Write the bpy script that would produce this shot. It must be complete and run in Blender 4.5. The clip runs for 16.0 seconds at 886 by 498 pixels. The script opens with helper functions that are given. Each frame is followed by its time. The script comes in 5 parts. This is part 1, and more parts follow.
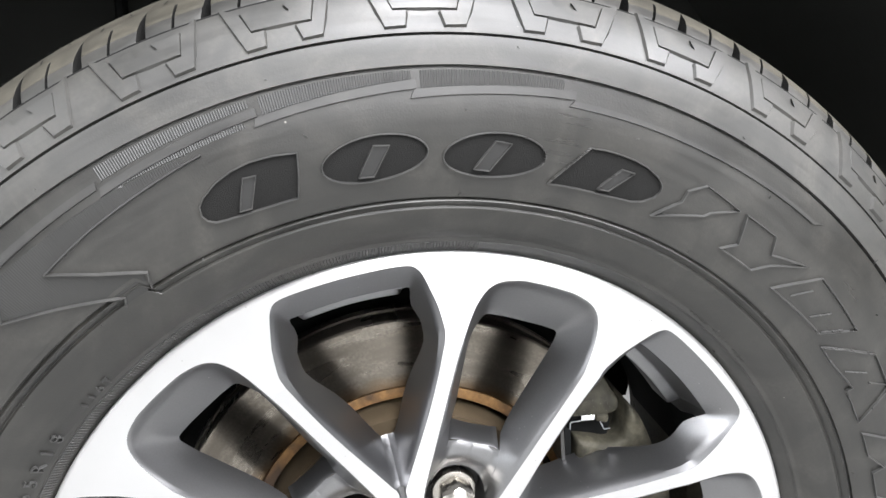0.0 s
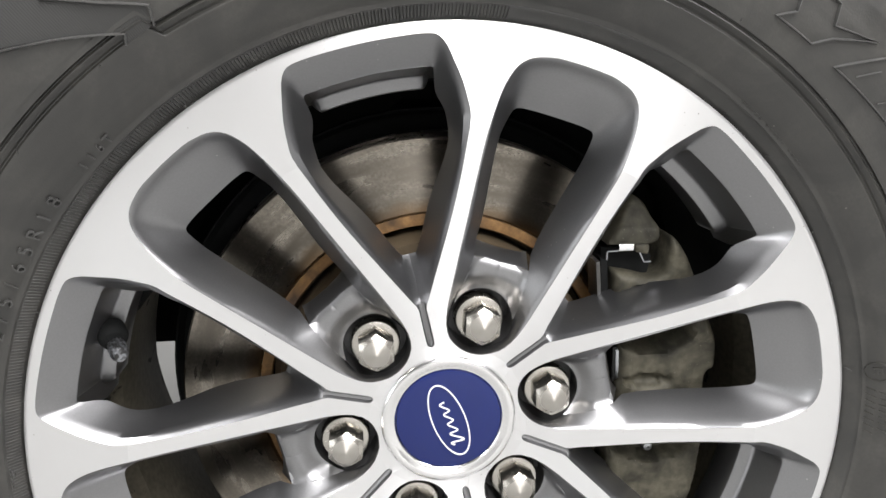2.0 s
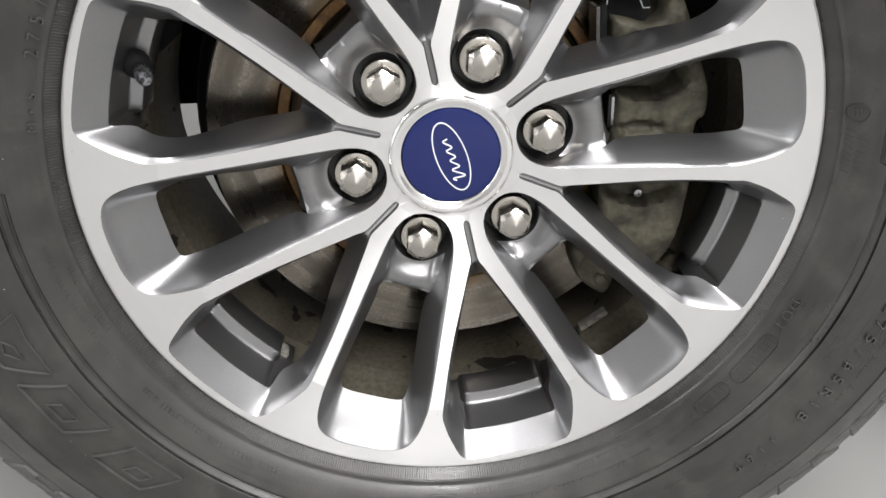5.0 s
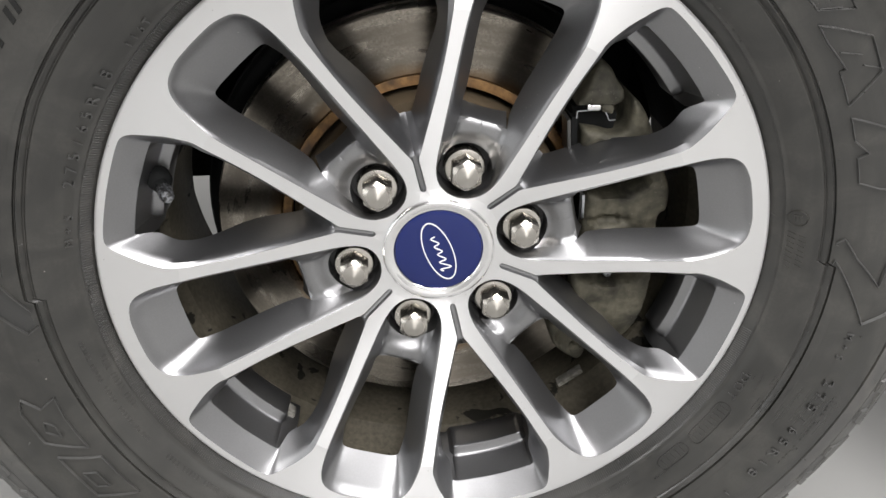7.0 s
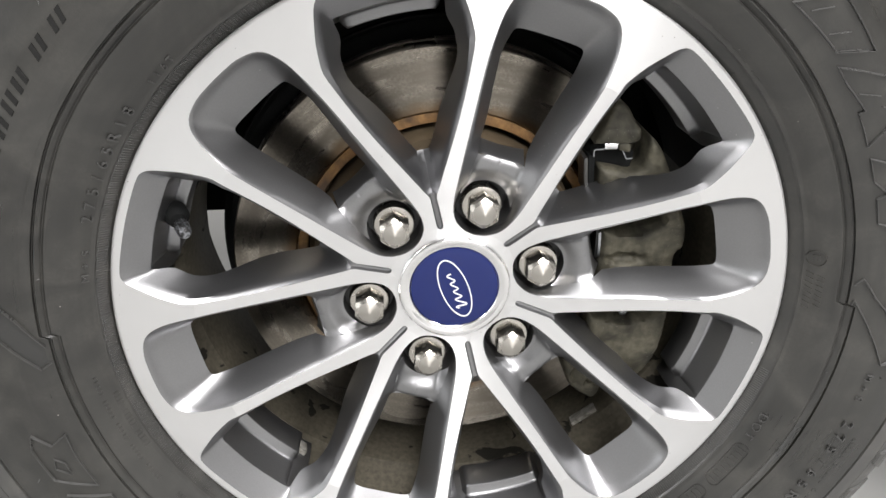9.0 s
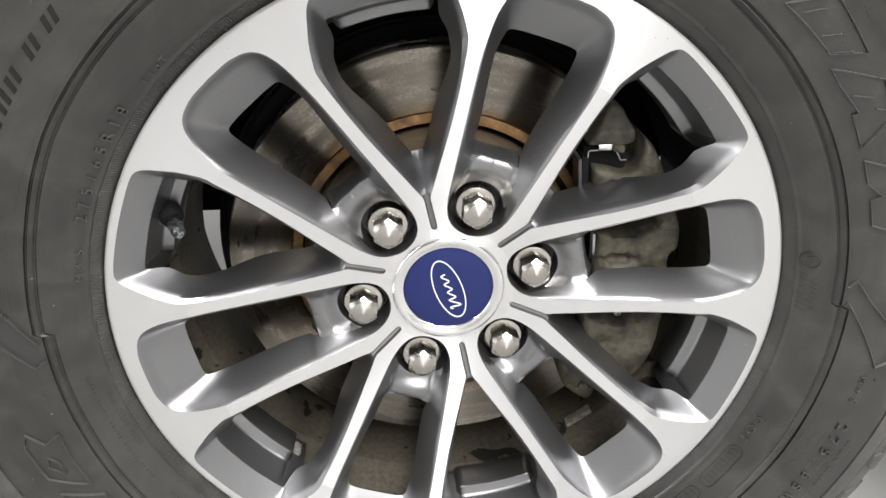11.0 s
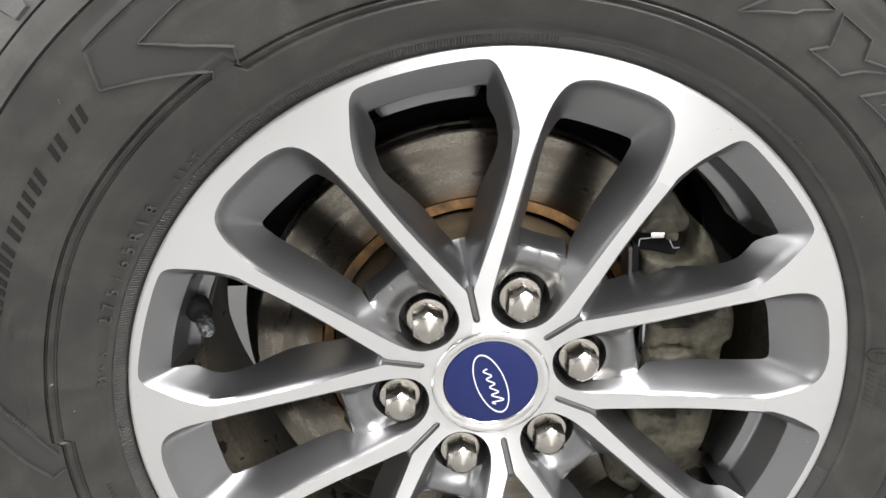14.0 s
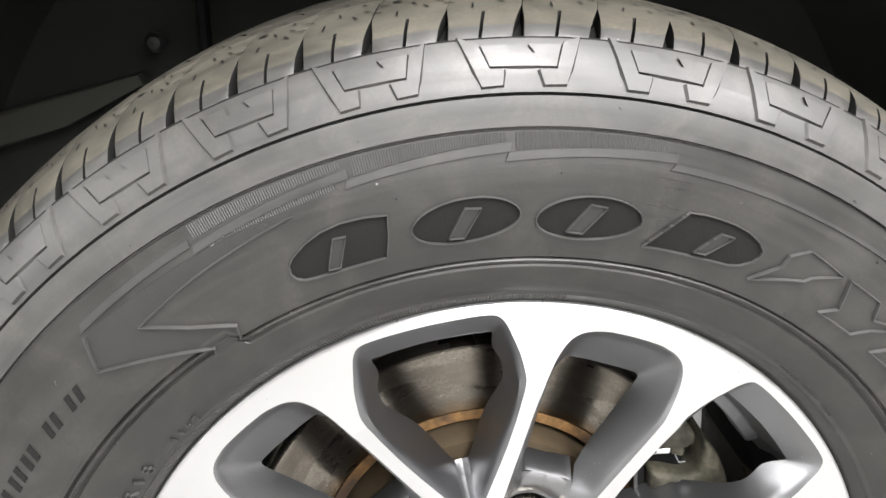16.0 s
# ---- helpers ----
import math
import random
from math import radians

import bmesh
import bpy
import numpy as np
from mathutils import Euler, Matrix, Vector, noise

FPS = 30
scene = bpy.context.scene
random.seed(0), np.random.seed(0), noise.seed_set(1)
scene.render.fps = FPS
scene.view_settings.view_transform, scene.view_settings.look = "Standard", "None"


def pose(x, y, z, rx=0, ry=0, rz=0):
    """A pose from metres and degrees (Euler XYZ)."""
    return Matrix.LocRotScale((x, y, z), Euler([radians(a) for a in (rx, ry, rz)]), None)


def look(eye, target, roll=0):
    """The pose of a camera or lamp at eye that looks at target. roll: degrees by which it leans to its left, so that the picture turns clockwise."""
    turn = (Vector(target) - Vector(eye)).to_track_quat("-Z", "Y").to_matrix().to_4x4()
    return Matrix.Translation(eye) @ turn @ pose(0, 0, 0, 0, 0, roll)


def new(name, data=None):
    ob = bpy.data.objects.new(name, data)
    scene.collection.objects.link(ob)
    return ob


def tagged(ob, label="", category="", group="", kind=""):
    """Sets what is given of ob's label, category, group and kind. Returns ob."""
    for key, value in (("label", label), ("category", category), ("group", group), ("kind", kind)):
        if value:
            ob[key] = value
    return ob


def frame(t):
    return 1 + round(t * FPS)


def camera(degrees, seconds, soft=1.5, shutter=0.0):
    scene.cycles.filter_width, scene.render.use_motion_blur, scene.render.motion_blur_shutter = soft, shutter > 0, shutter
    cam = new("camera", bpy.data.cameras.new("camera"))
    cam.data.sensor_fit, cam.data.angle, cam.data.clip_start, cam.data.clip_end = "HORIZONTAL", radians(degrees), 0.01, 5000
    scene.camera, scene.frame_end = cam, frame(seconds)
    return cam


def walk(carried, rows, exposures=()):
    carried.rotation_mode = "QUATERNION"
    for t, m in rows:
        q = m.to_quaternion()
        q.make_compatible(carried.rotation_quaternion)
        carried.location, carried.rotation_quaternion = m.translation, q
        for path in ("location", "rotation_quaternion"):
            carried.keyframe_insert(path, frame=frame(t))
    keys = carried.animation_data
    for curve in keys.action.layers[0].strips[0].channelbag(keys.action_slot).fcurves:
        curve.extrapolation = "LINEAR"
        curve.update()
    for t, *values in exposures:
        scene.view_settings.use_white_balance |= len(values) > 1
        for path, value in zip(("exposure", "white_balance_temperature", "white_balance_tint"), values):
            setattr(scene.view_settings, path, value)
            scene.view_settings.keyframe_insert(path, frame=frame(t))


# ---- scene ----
cam = camera(57.21, 16.0)
ROWS = [
    (0.0, -0.0699, -0.4649, 0.7637, 74.56, 0.29, -9.90),
    (0.5, -0.0709, -0.4678, 0.7254, 75.45, -0.15, -8.80),
    (1.0, -0.0665, -0.4726, 0.6946, 76.19, -0.13, -7.67),
    (1.5, -0.0573, -0.4697, 0.6572, 76.55, 0.02, -6.83),
    (2.0, -0.0573, -0.4642, 0.6303, 75.24, -0.08, -6.43),
    (2.5, -0.0579, -0.4613, 0.6027, 72.87, -0.00, -5.97),
    (3.0, -0.0486, -0.4652, 0.5706, 70.93, 0.31, -4.82),
    (3.5, -0.0583, -0.4654, 0.5397, 68.58, 0.22, -5.61),
    (3.7, -0.0552, -0.4712, 0.5258, 68.01, -0.06, -5.07),
    (5.8, -0.0488, -0.5380, 0.6287, 62.40, -0.42, -4.52),
    (6.0, -0.0543, -0.5395, 0.6384, 62.23, -0.20, -4.98),
    (6.5, -0.0478, -0.5444, 0.6647, 62.07, -0.23, -4.93),
    (7.0, -0.0421, -0.5454, 0.6885, 62.01, -0.14, -4.62),
    (7.5, -0.0406, -0.5407, 0.6970, 62.07, -0.17, -4.49),
    (8.0, -0.0444, -0.5391, 0.7061, 62.76, -0.22, -4.47),
    (8.5, -0.0451, -0.5423, 0.7029, 63.61, -0.23, -4.13),
    (9.0, -0.0536, -0.5407, 0.6908, 64.27, -0.48, -4.39),
    (11.5, -0.0462, -0.5432, 0.6903, 64.43, -0.57, -4.10),
    (12.0, -0.0465, -0.5484, 0.7026, 64.69, -0.58, -4.16),
    (12.5, -0.0505, -0.5425, 0.7034, 65.52, -0.56, -4.10),
    (13.0, -0.0532, -0.5253, 0.7101, 65.87, -0.62, -3.92),
    (13.5, -0.0603, -0.5082, 0.7132, 65.98, -0.50, -3.91),
    (14.0, -0.0708, -0.4904, 0.7174, 66.40, -0.35, -3.90),
    (14.5, -0.0774, -0.4903, 0.7509, 66.61, -0.42, -4.21),
    (15.0, -0.0697, -0.4885, 0.7874, 66.95, -0.37, -4.34),
    (15.5, -0.0823, -0.4715, 0.8119, 67.70, -0.38, -4.81),
    (16.0, -0.0817, -0.4342, 0.8284, 69.19, -0.45, -5.34),
]
EXPOSURES = [(0.0, 0.62, 6270, 10), (1.0, 0.39, 6380, 10), (2.0, 0.2, 6460, 10), (3.5, -0.1, 6500, 10), (7.5, -0.07, 6500, 10), (8.5, 0.14, 6500, 10), (12.5, 0.12, 6500, 10), (14.0, 0.12, 6500, 10), (15.0, 0.22, 6500, 10), (15.5, 0.44, 6500, 10), (16.0, 0.6, 6500, 10)]
walk(cam, [(row[0], pose(*row[1:])) for row in ROWS], EXPOSURES)

# world and light
world = bpy.data.worlds.new("world")
scene.world = world
world.use_nodes = True
world.node_tree.nodes["Background"].inputs[0].default_value = (0.5, 0.51, 0.52, 1)
world.node_tree.nodes["Background"].inputs[1].default_value = 0.004
scene.view_settings.exposure = 0.0


def area_light(name, x, y, z, sx, sy, watts, target, color=(1, 0.978, 0.974)):
    data = bpy.data.lights.new(name, "AREA")
    data.shape, data.size, data.size_y, data.energy, data.color = "RECTANGLE", sx, sy, watts, color
    ob = new(name, data)
    ob.matrix_world = look((x, y, z), target)
    return ob


area_light("unseen_ceiling_lamp", 0.35, -2.5, 2.9, 0.95, 3.8, 225, (0.35, -2.5, 0))
area_light("unseen_ceiling_lamp", 2.40, -2.5, 2.9, 0.65, 3.8, 205, (2.40, -2.5, 0))
# unseen lamp added to lift the upper left of the tread
area_light("unseen_ceiling_lamp", -4.0, -1.0, 2.9, 0.65, 3.0, 200, (-4.0, -1.0, 0))
# fill added by the west wall for the rim's left side; no door there
area_light("west_fill_light", -5.9, -2.4, 1.15, 5.0, 2.2, 60, (0, -2.4, 1.0), (0.96, 0.985, 1.0))
# unseen lamp added to brighten the floor glimpsed behind the wheel
area_light("unseen_ceiling_lamp", 0.6, 3.2, 2.9, 3.0, 1.0, 95, (0.6, 3.2, 0))

ZC = 0.392  # height of the axle
PHASE = 12.4  # angle of a lug nut about the axle, degrees


# materials
def material(name):
    m = bpy.data.materials.new(name)
    m.use_nodes = True
    n = m.node_tree.nodes
    return m, m.node_tree, n["Principled BSDF"]


def simple(name, color, rough=0.5, metal=0.0, vary=0.15, scale=60.0, bump=0.0, bump_scale=300.0, rough_vary=0.1):
    m, t, p = material(name)
    co = t.nodes.new("ShaderNodeTexCoord")
    nz = t.nodes.new("ShaderNodeTexNoise")
    nz.inputs["Scale"].default_value, nz.inputs["Detail"].default_value = scale, 6
    t.links.new(co.outputs["Object"], nz.inputs["Vector"])
    ramp = t.nodes.new("ShaderNodeMapRange")
    ramp.inputs[3].default_value, ramp.inputs[4].default_value = 1 - vary, 1 + vary
    t.links.new(nz.outputs[0], ramp.inputs[0])
    mul = t.nodes.new("ShaderNodeVectorMath")
    mul.operation = "SCALE"
    mul.inputs[0].default_value = color
    t.links.new(ramp.outputs[0], mul.inputs["Scale"])
    t.links.new(mul.outputs[0], p.inputs["Base Color"])
    rr = t.nodes.new("ShaderNodeMapRange")
    rr.inputs[3].default_value, rr.inputs[4].default_value = max(0.02, rough - rough_vary), min(1, rough + rough_vary)
    t.links.new(nz.outputs[0], rr.inputs[0])
    t.links.new(rr.outputs[0], p.inputs["Roughness"])
    p.inputs["Metallic"].default_value = metal
    if bump:
        n2 = t.nodes.new("ShaderNodeTexNoise")
        n2.inputs["Scale"].default_value, n2.inputs["Detail"].default_value = bump_scale, 4
        t.links.new(co.outputs["Object"], n2.inputs["Vector"])
        b = t.nodes.new("ShaderNodeBump")
        b.inputs["Strength"].default_value, b.inputs["Distance"].default_value = bump, 0.001
        t.links.new(n2.outputs[0], b.inputs["Height"])
        t.links.new(b.outputs[0], p.inputs["Normal"])
    return m


M_FACE = simple("machined_aluminium", (0.87, 0.87, 0.876), 0.42, 1.0, 0.03, 30, 0.0, 900, 0.04)
M_PAINT = simple("grey_wheel_paint", (0.270, 0.271, 0.277), 0.36, 0.96, 0.10, 900, 0.03, 2500, 0.04)
M_DARK = simple("flat_black", (0.006, 0.0065, 0.0065), 0.8, 0.0, 0.3, 8, 0.2, 200, 0.1)
M_CONCRETE = simple("grey_concrete", (0.285, 0.285, 0.276), 0.7, 0.0, 0.12, 6, 0.2, 90, 0.1)
M_WALL = simple("grey_wall_paint", (0.16, 0.16, 0.16), 0.7, 0.0, 0.04, 3, 0.05, 60, 0.05)
M_WHITEWALL = simple("white_wall_paint", (0.45, 0.45, 0.44), 0.6, 0.0, 0.04, 3, 0.05, 60, 0.05)
M_CHROME = simple("satin_chrome", (0.84, 0.84, 0.84), 0.2, 1.0, 0.02, 60, 0, 0, 0.03)
M_NUT = simple("satin_nickel_nut", (0.54, 0.515, 0.47), 0.26, 1.0, 0.06, 160, 0.03, 1500, 0.06)
M_NUT_END = simple("turned_nickel_nut_end", (0.46, 0.44, 0.405), 0.47, 1.0, 0.05, 160, 0.0, 1500, 0.05)
M_BLUE = simple("blue_enamel", (0.004, 0.011, 0.085), 0.13, 0.0, 0.05, 60, 0, 0, 0.03)
M_WHITE = simple("white_enamel", (0.75, 0.76, 0.80), 0.3, 0.0, 0.03, 60)

M_BLACK = simple("black_rubber", (0.015, 0.015, 0.015), 0.45, 0.0, 0.2, 80)


def circular(m, amount, lines=0.06):
    """Turning marks round the axle: the gloss is stretched across them."""
    t = m.node_tree
    p = t.nodes["Principled BSDF"]
    geo = t.nodes.new("ShaderNodeNewGeometry")
    sub = t.nodes.new("ShaderNodeVectorMath")
    sub.operation = "SUBTRACT"
    sub.inputs[1].default_value = (0, 0, ZC)
    t.links.new(geo.outputs["Position"], sub.inputs[0])
    t.links.new(sub.outputs[0], p.inputs["Tangent"])
    p.inputs["Anisotropic"].default_value = amount
    # fine concentric lines
    ln = t.nodes.new("ShaderNodeVectorMath")
    ln.operation = "LENGTH"
    t.links.new(sub.outputs[0], ln.inputs[0])
    wv = t.nodes.new("ShaderNodeTexNoise")
    wv.noise_dimensions = "1D"
    wv.inputs["Scale"].default_value, wv.inputs["Detail"].default_value = 1400, 2
    t.links.new(ln.outputs["Value"], wv.inputs["W"])
    b = t.nodes.new("ShaderNodeBump")
    b.inputs["Strength"].default_value, b.inputs["Distance"].default_value = lines, 0.0003
    t.links.new(wv.outputs[0], b.inputs["Height"])
    t.links.new(b.outputs[0], p.inputs["Normal"])


def striped(m, count, strength=0.7):
    """Fine moulded ribs that run across the sidewall, count of them to the turn."""
    t = m.node_tree
    p = t.nodes["Principled BSDF"]
    geo = t.nodes.new("ShaderNodeNewGeometry")
    sub = t.nodes.new("ShaderNodeVectorMath")
    sub.operation = "SUBTRACT"
    sub.inputs[1].default_value = (0, 0, ZC)
    sep = t.nodes.new("ShaderNodeSeparateXYZ")
    at = t.nodes.new("ShaderNodeMath")
    at.operation = "ARCTAN2"
    mu = t.nodes.new("ShaderNodeMath")
    mu.operation, mu.inputs[1].default_value = "MULTIPLY", count
    si = t.nodes.new("ShaderNodeMath")
    si.operation = "SINE"
    b = t.nodes.new("ShaderNodeBump")
    b.inputs["Strength"].default_value, b.inputs["Distance"].default_value = strength, 0.0004
    t.links.new(geo.outputs["Position"], sub.inputs[0])
    t.links.new(sub.outputs[0], sep.inputs[0])
    t.links.new(sep.outputs[2], at.inputs[0])
    t.links.new(sep.outputs[0], at.inputs[1])
    t.links.new(at.outputs[0], mu.inputs[0])
    t.links.new(mu.outputs[0], si.inputs[0])
    t.links.new(si.outputs[0], b.inputs["Height"])
    t.links.new(b.outputs[0], p.inputs["Normal"])



def node(t, kind, values=(), **settings):
    """A new node with some inputs set, by index or name, or linked where the value is a socket."""
    n = t.nodes.new(kind)
    if "operation" in settings:
        n.operation = settings["operation"]
    if "data_type" in settings:
        n.data_type = settings["data_type"]
    if "feature" in settings:
        n.feature = settings["feature"]
    for k, v in dict(values).items():
        if isinstance(v, bpy.types.NodeSocket):
            t.links.new(v, n.inputs[k])
        else:
            n.inputs[k].default_value = v
    return n


def polar_vector(t, turns, across):
    """Coordinates stretched along circles round the axle."""
    geo = node(t, "ShaderNodeNewGeometry")
    sub = node(t, "ShaderNodeVectorMath", {0: geo.outputs["Position"], 1: (0, 0, ZC)}, operation="SUBTRACT")
    flat = node(t, "ShaderNodeVectorMath", {0: sub.outputs[0], 1: (1, 0, 1)}, operation="MULTIPLY")
    length = node(t, "ShaderNodeVectorMath", {0: flat.outputs[0]}, operation="LENGTH")
    unit = node(t, "ShaderNodeVectorMath", {0: flat.outputs[0]}, operation="NORMALIZE")
    sep = node(t, "ShaderNodeSeparateXYZ", {0: unit.outputs[0]})
    x = node(t, "ShaderNodeMath", {0: sep.outputs[0], 1: turns}, operation="MULTIPLY")
    z = node(t, "ShaderNodeMath", {0: sep.outputs[2], 1: turns}, operation="MULTIPLY")
    y = node(t, "ShaderNodeMath", {0: length.outputs["Value"], 1: across}, operation="MULTIPLY")
    return node(t, "ShaderNodeCombineXYZ", {0: x.outputs[0], 1: y.outputs[0], 2: z.outputs[0]}).outputs[0]


def spread(t, value, low, high, lo=0.3, hi=0.7):
    return node(t, "ShaderNodeMapRange", {0: value, 1: lo, 2: hi, 3: low, 4: high}).outputs[0]


def product(t, a, b):
    return node(t, "ShaderNodeMath", {0: a, 1: b}, operation="MULTIPLY").outputs[0]


def mixed(t, factor, a, b):
    m = node(t, "ShaderNodeMix", data_type="RGBA")
    for k, v in ((0, factor), (6, a), (7, b)):
        if isinstance(v, bpy.types.NodeSocket):
            t.links.new(v, m.inputs[k])
        else:
            m.inputs[k].default_value = v
    return m.outputs[2]


def noise(t, vector, scale, detail=5.0, distort=0.0):
    return node(t, "ShaderNodeTexNoise", {"Vector": vector, "Scale": scale, "Detail": detail, "Distortion": distort}).outputs[0]


def rubber(name, color, rough, dust=(0.16, 0.15, 0.13), dust_amount=0.16, streak=0.2, grain=0.1):
    """Tyre rubber: wiped streaks along the turn, cloudy gloss, thin dust, pale specks and fine grain."""
    m, t, p = material(name)
    geo = node(t, "ShaderNodeNewGeometry")
    pos = geo.outputs["Position"]
    cloud = noise(t, pos, 9, 6, 0.8)
    line = noise(t, polar_vector(t, 2.2, 130), 2.0, 6, 0.6)
    fine = noise(t, pos, 420, 3)
    k = product(t, spread(t, cloud, 1 - streak, 1 + streak), spread(t, line, 1 - streak * 0.7, 1 + streak * 0.7))
    base = node(t, "ShaderNodeVectorMath", {0: color, "Scale": k}, operation="SCALE").outputs[0]
    dusty = mixed(t, product(t, spread(t, noise(t, pos, 22, 8, 1.5), 0, dust_amount, 0.42, 0.72), spread(t, fine, 0.4, 1.0)), base, (*dust, 1))
    cell = node(t, "ShaderNodeTexVoronoi", {"Vector": pos, "Scale": 75.0})
    speck = product(t, spread(t, cell.outputs["Distance"], 1, 0, 0.02, 0.05), spread(t, noise(t, pos, 31, 2), 0, 0.7, 0.6, 0.66))
    t.links.new(mixed(t, speck, dusty, (0.42, 0.40, 0.36, 1)), p.inputs["Base Color"])
    gloss = node(t, "ShaderNodeMath", {0: spread(t, cloud, rough - 0.10, rough + 0.14), 1: spread(t, line, -0.06, 0.06)}, operation="ADD").outputs[0]
    t.links.new(gloss, p.inputs["Roughness"])
    p.inputs["Specular IOR Level"].default_value = 0.80
    b = node(t, "ShaderNodeBump", {"Strength": grain, "Distance": 0.0006, "Height": noise(t, pos, 900, 4)})
    b2 = node(t, "ShaderNodeBump", {"Strength": 0.10, "Distance": 0.0012, "Height": noise(t, pos, 35, 4), "Normal": b.outputs[0]})
    t.links.new(b2.outputs[0], p.inputs["Normal"])
    return m


def stained(name, color, stain, rough, metal, scale, low, high, polar=None, grain=0.2, grain_scale=300, specular=0.5, vary=0.25):
    """A base colour with cloudy stains of a second colour."""
    m, t, p = material(name)
    pos = node(t, "ShaderNodeNewGeometry").outputs["Position"]
    where = polar_vector(t, *polar) if polar else pos
    blot = noise(t, where, scale, 7, 0.0 if polar else 0.7)
    fine = noise(t, pos, grain_scale, 5)
    base = node(t, "ShaderNodeVectorMath", {0: color, "Scale": spread(t, fine, 1 - vary, 1 + vary)}, operation="SCALE").outputs[0]
    t.links.new(mixed(t, spread(t, blot, 0, 1, low, high), base, (*stain, 1)), p.inputs["Base Color"])
    t.links.new(spread(t, blot, rough - 0.06, min(1.0, rough + 0.12), low, high), p.inputs["Roughness"])
    p.inputs["Metallic"].default_value = metal
    p.inputs["Specular IOR Level"].default_value = specular
    b = node(t, "ShaderNodeBump", {"Strength": grain, "Distance": 0.001, "Height": fine})
    t.links.new(b.outputs[0], p.inputs["Normal"])
    return m


M_RUBBER = rubber("tyre_rubber", (0.0142, 0.0138, 0.0119), 0.38, streak=0.34, grain=0.16)
# paler than the sidewall: the lit look of raised edges is in the colour
M_SHOULDER = rubber("raised_highlight_rubber", (0.042, 0.0418, 0.0404), 0.33, dust_amount=0.15, streak=0.18)
# much paler than the sidewall: shoulder sheen put into the colour, under some dust
M_BUTTRESS = rubber("dusty_sheen_shoulder_rubber", (0.044, 0.0436, 0.0412), 0.45, dust_amount=0.3, streak=0.22)
M_TREAD = rubber("dusty_tread_rubber", (0.066, 0.0615, 0.049), 0.74, (0.150, 0.136, 0.104), 0.55, 0.28, 0.3)
M_TREAD.node_tree.nodes["Principled BSDF"].inputs["Specular IOR Level"].default_value = 0.4
M_BAND = rubber("flat_band_rubber", (0.027, 0.0268, 0.0255), 0.38)
M_ROTOR = stained("brake_disc_iron", (0.25, 0.228, 0.195), (0.185, 0.166, 0.138), 0.30, 0.95, 1.5, 0.40, 0.62, (2.0, 60), 0.12, 520, 0.5, 0.3)
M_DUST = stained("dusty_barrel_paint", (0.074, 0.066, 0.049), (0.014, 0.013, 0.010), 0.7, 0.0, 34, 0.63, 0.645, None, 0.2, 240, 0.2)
M_RUST = stained("rusty_iron", (0.29, 0.160, 0.060), (0.085, 0.055, 0.035), 0.75, 0.1, 26, 0.42, 0.66, None, 0.4, 260)
M_CAST = stained("dusty_cast_iron", (0.092, 0.085, 0.062), (0.026, 0.025, 0.019), 0.60, 0.15, 38, 0.42, 0.68, None, 0.5, 220, 0.3)
around = node(M_NUT_END.node_tree, "ShaderNodeTangent")
around.direction_type, around.axis = "RADIAL", "Y"
nut_end = M_NUT_END.node_tree.nodes["Principled BSDF"]
M_NUT_END.node_tree.links.new(around.outputs[0], nut_end.inputs["Tangent"])
nut_end.inputs["Anisotropic"].default_value = 0.5
nut_end.inputs["Anisotropic Rotation"].default_value = 0.25
circular(M_FACE, 0.78, 0.0)


def specks(m, scale, share, color):
    """Sparse tiny dots of brake dust over a clean surface."""
    t = m.node_tree
    p = t.nodes["Principled BSDF"]
    pos = node(t, "ShaderNodeNewGeometry").outputs["Position"]
    cell = node(t, "ShaderNodeTexVoronoi", {"Vector": pos, "Scale": scale})
    dot = product(t, spread(t, cell.outputs["Distance"], 1, 0, 0.03, 0.09), spread(t, noise(t, pos, 24, 3), 0, 0.8, share, share + 0.05))
    t.links.new(mixed(t, dot, p.inputs["Base Color"].links[0].from_socket, (*color, 1)), p.inputs["Base Color"])


M_PAINT.node_tree.nodes["Principled BSDF"].inputs["Coat Weight"].default_value = 0.12
M_PAINT.node_tree.nodes["Principled BSDF"].inputs["Coat Roughness"].default_value = 0.2
specks(M_FACE, 190.0, 0.56, (0.22, 0.20, 0.17))
specks(M_PAINT, 150.0, 0.58, (0.55, 0.54, 0.52))
specks(M_CAST, 330.0, 0.42, (0.30, 0.28, 0.24))
circular(M_ROTOR, 0.93, 0.08)


def rusty_edge(m, inner, outer, color):
    """Rust that creeps outward over the worn ring."""
    t = m.node_tree
    p = t.nodes["Principled BSDF"]
    geo = node(t, "ShaderNodeNewGeometry").outputs["Position"]
    sub = node(t, "ShaderNodeVectorMath", {0: geo, 1: (0, 0, ZC)}, operation="SUBTRACT")
    flat = node(t, "ShaderNodeVectorMath", {0: sub.outputs[0], 1: (1, 0, 1)}, operation="MULTIPLY")
    r = node(t, "ShaderNodeVectorMath", {0: flat.outputs[0]}, operation="LENGTH").outputs["Value"]
    wob = node(t, "ShaderNodeMath", {0: r, 1: spread(t, noise(t, geo, 40, 5), -0.004, 0.004)}, operation="ADD").outputs[0]
    t.links.new(mixed(t, spread(t, wob, 0.75, 0, inner, outer), p.inputs["Base Color"].links[0].from_socket, (*color, 1)), p.inputs["Base Color"])


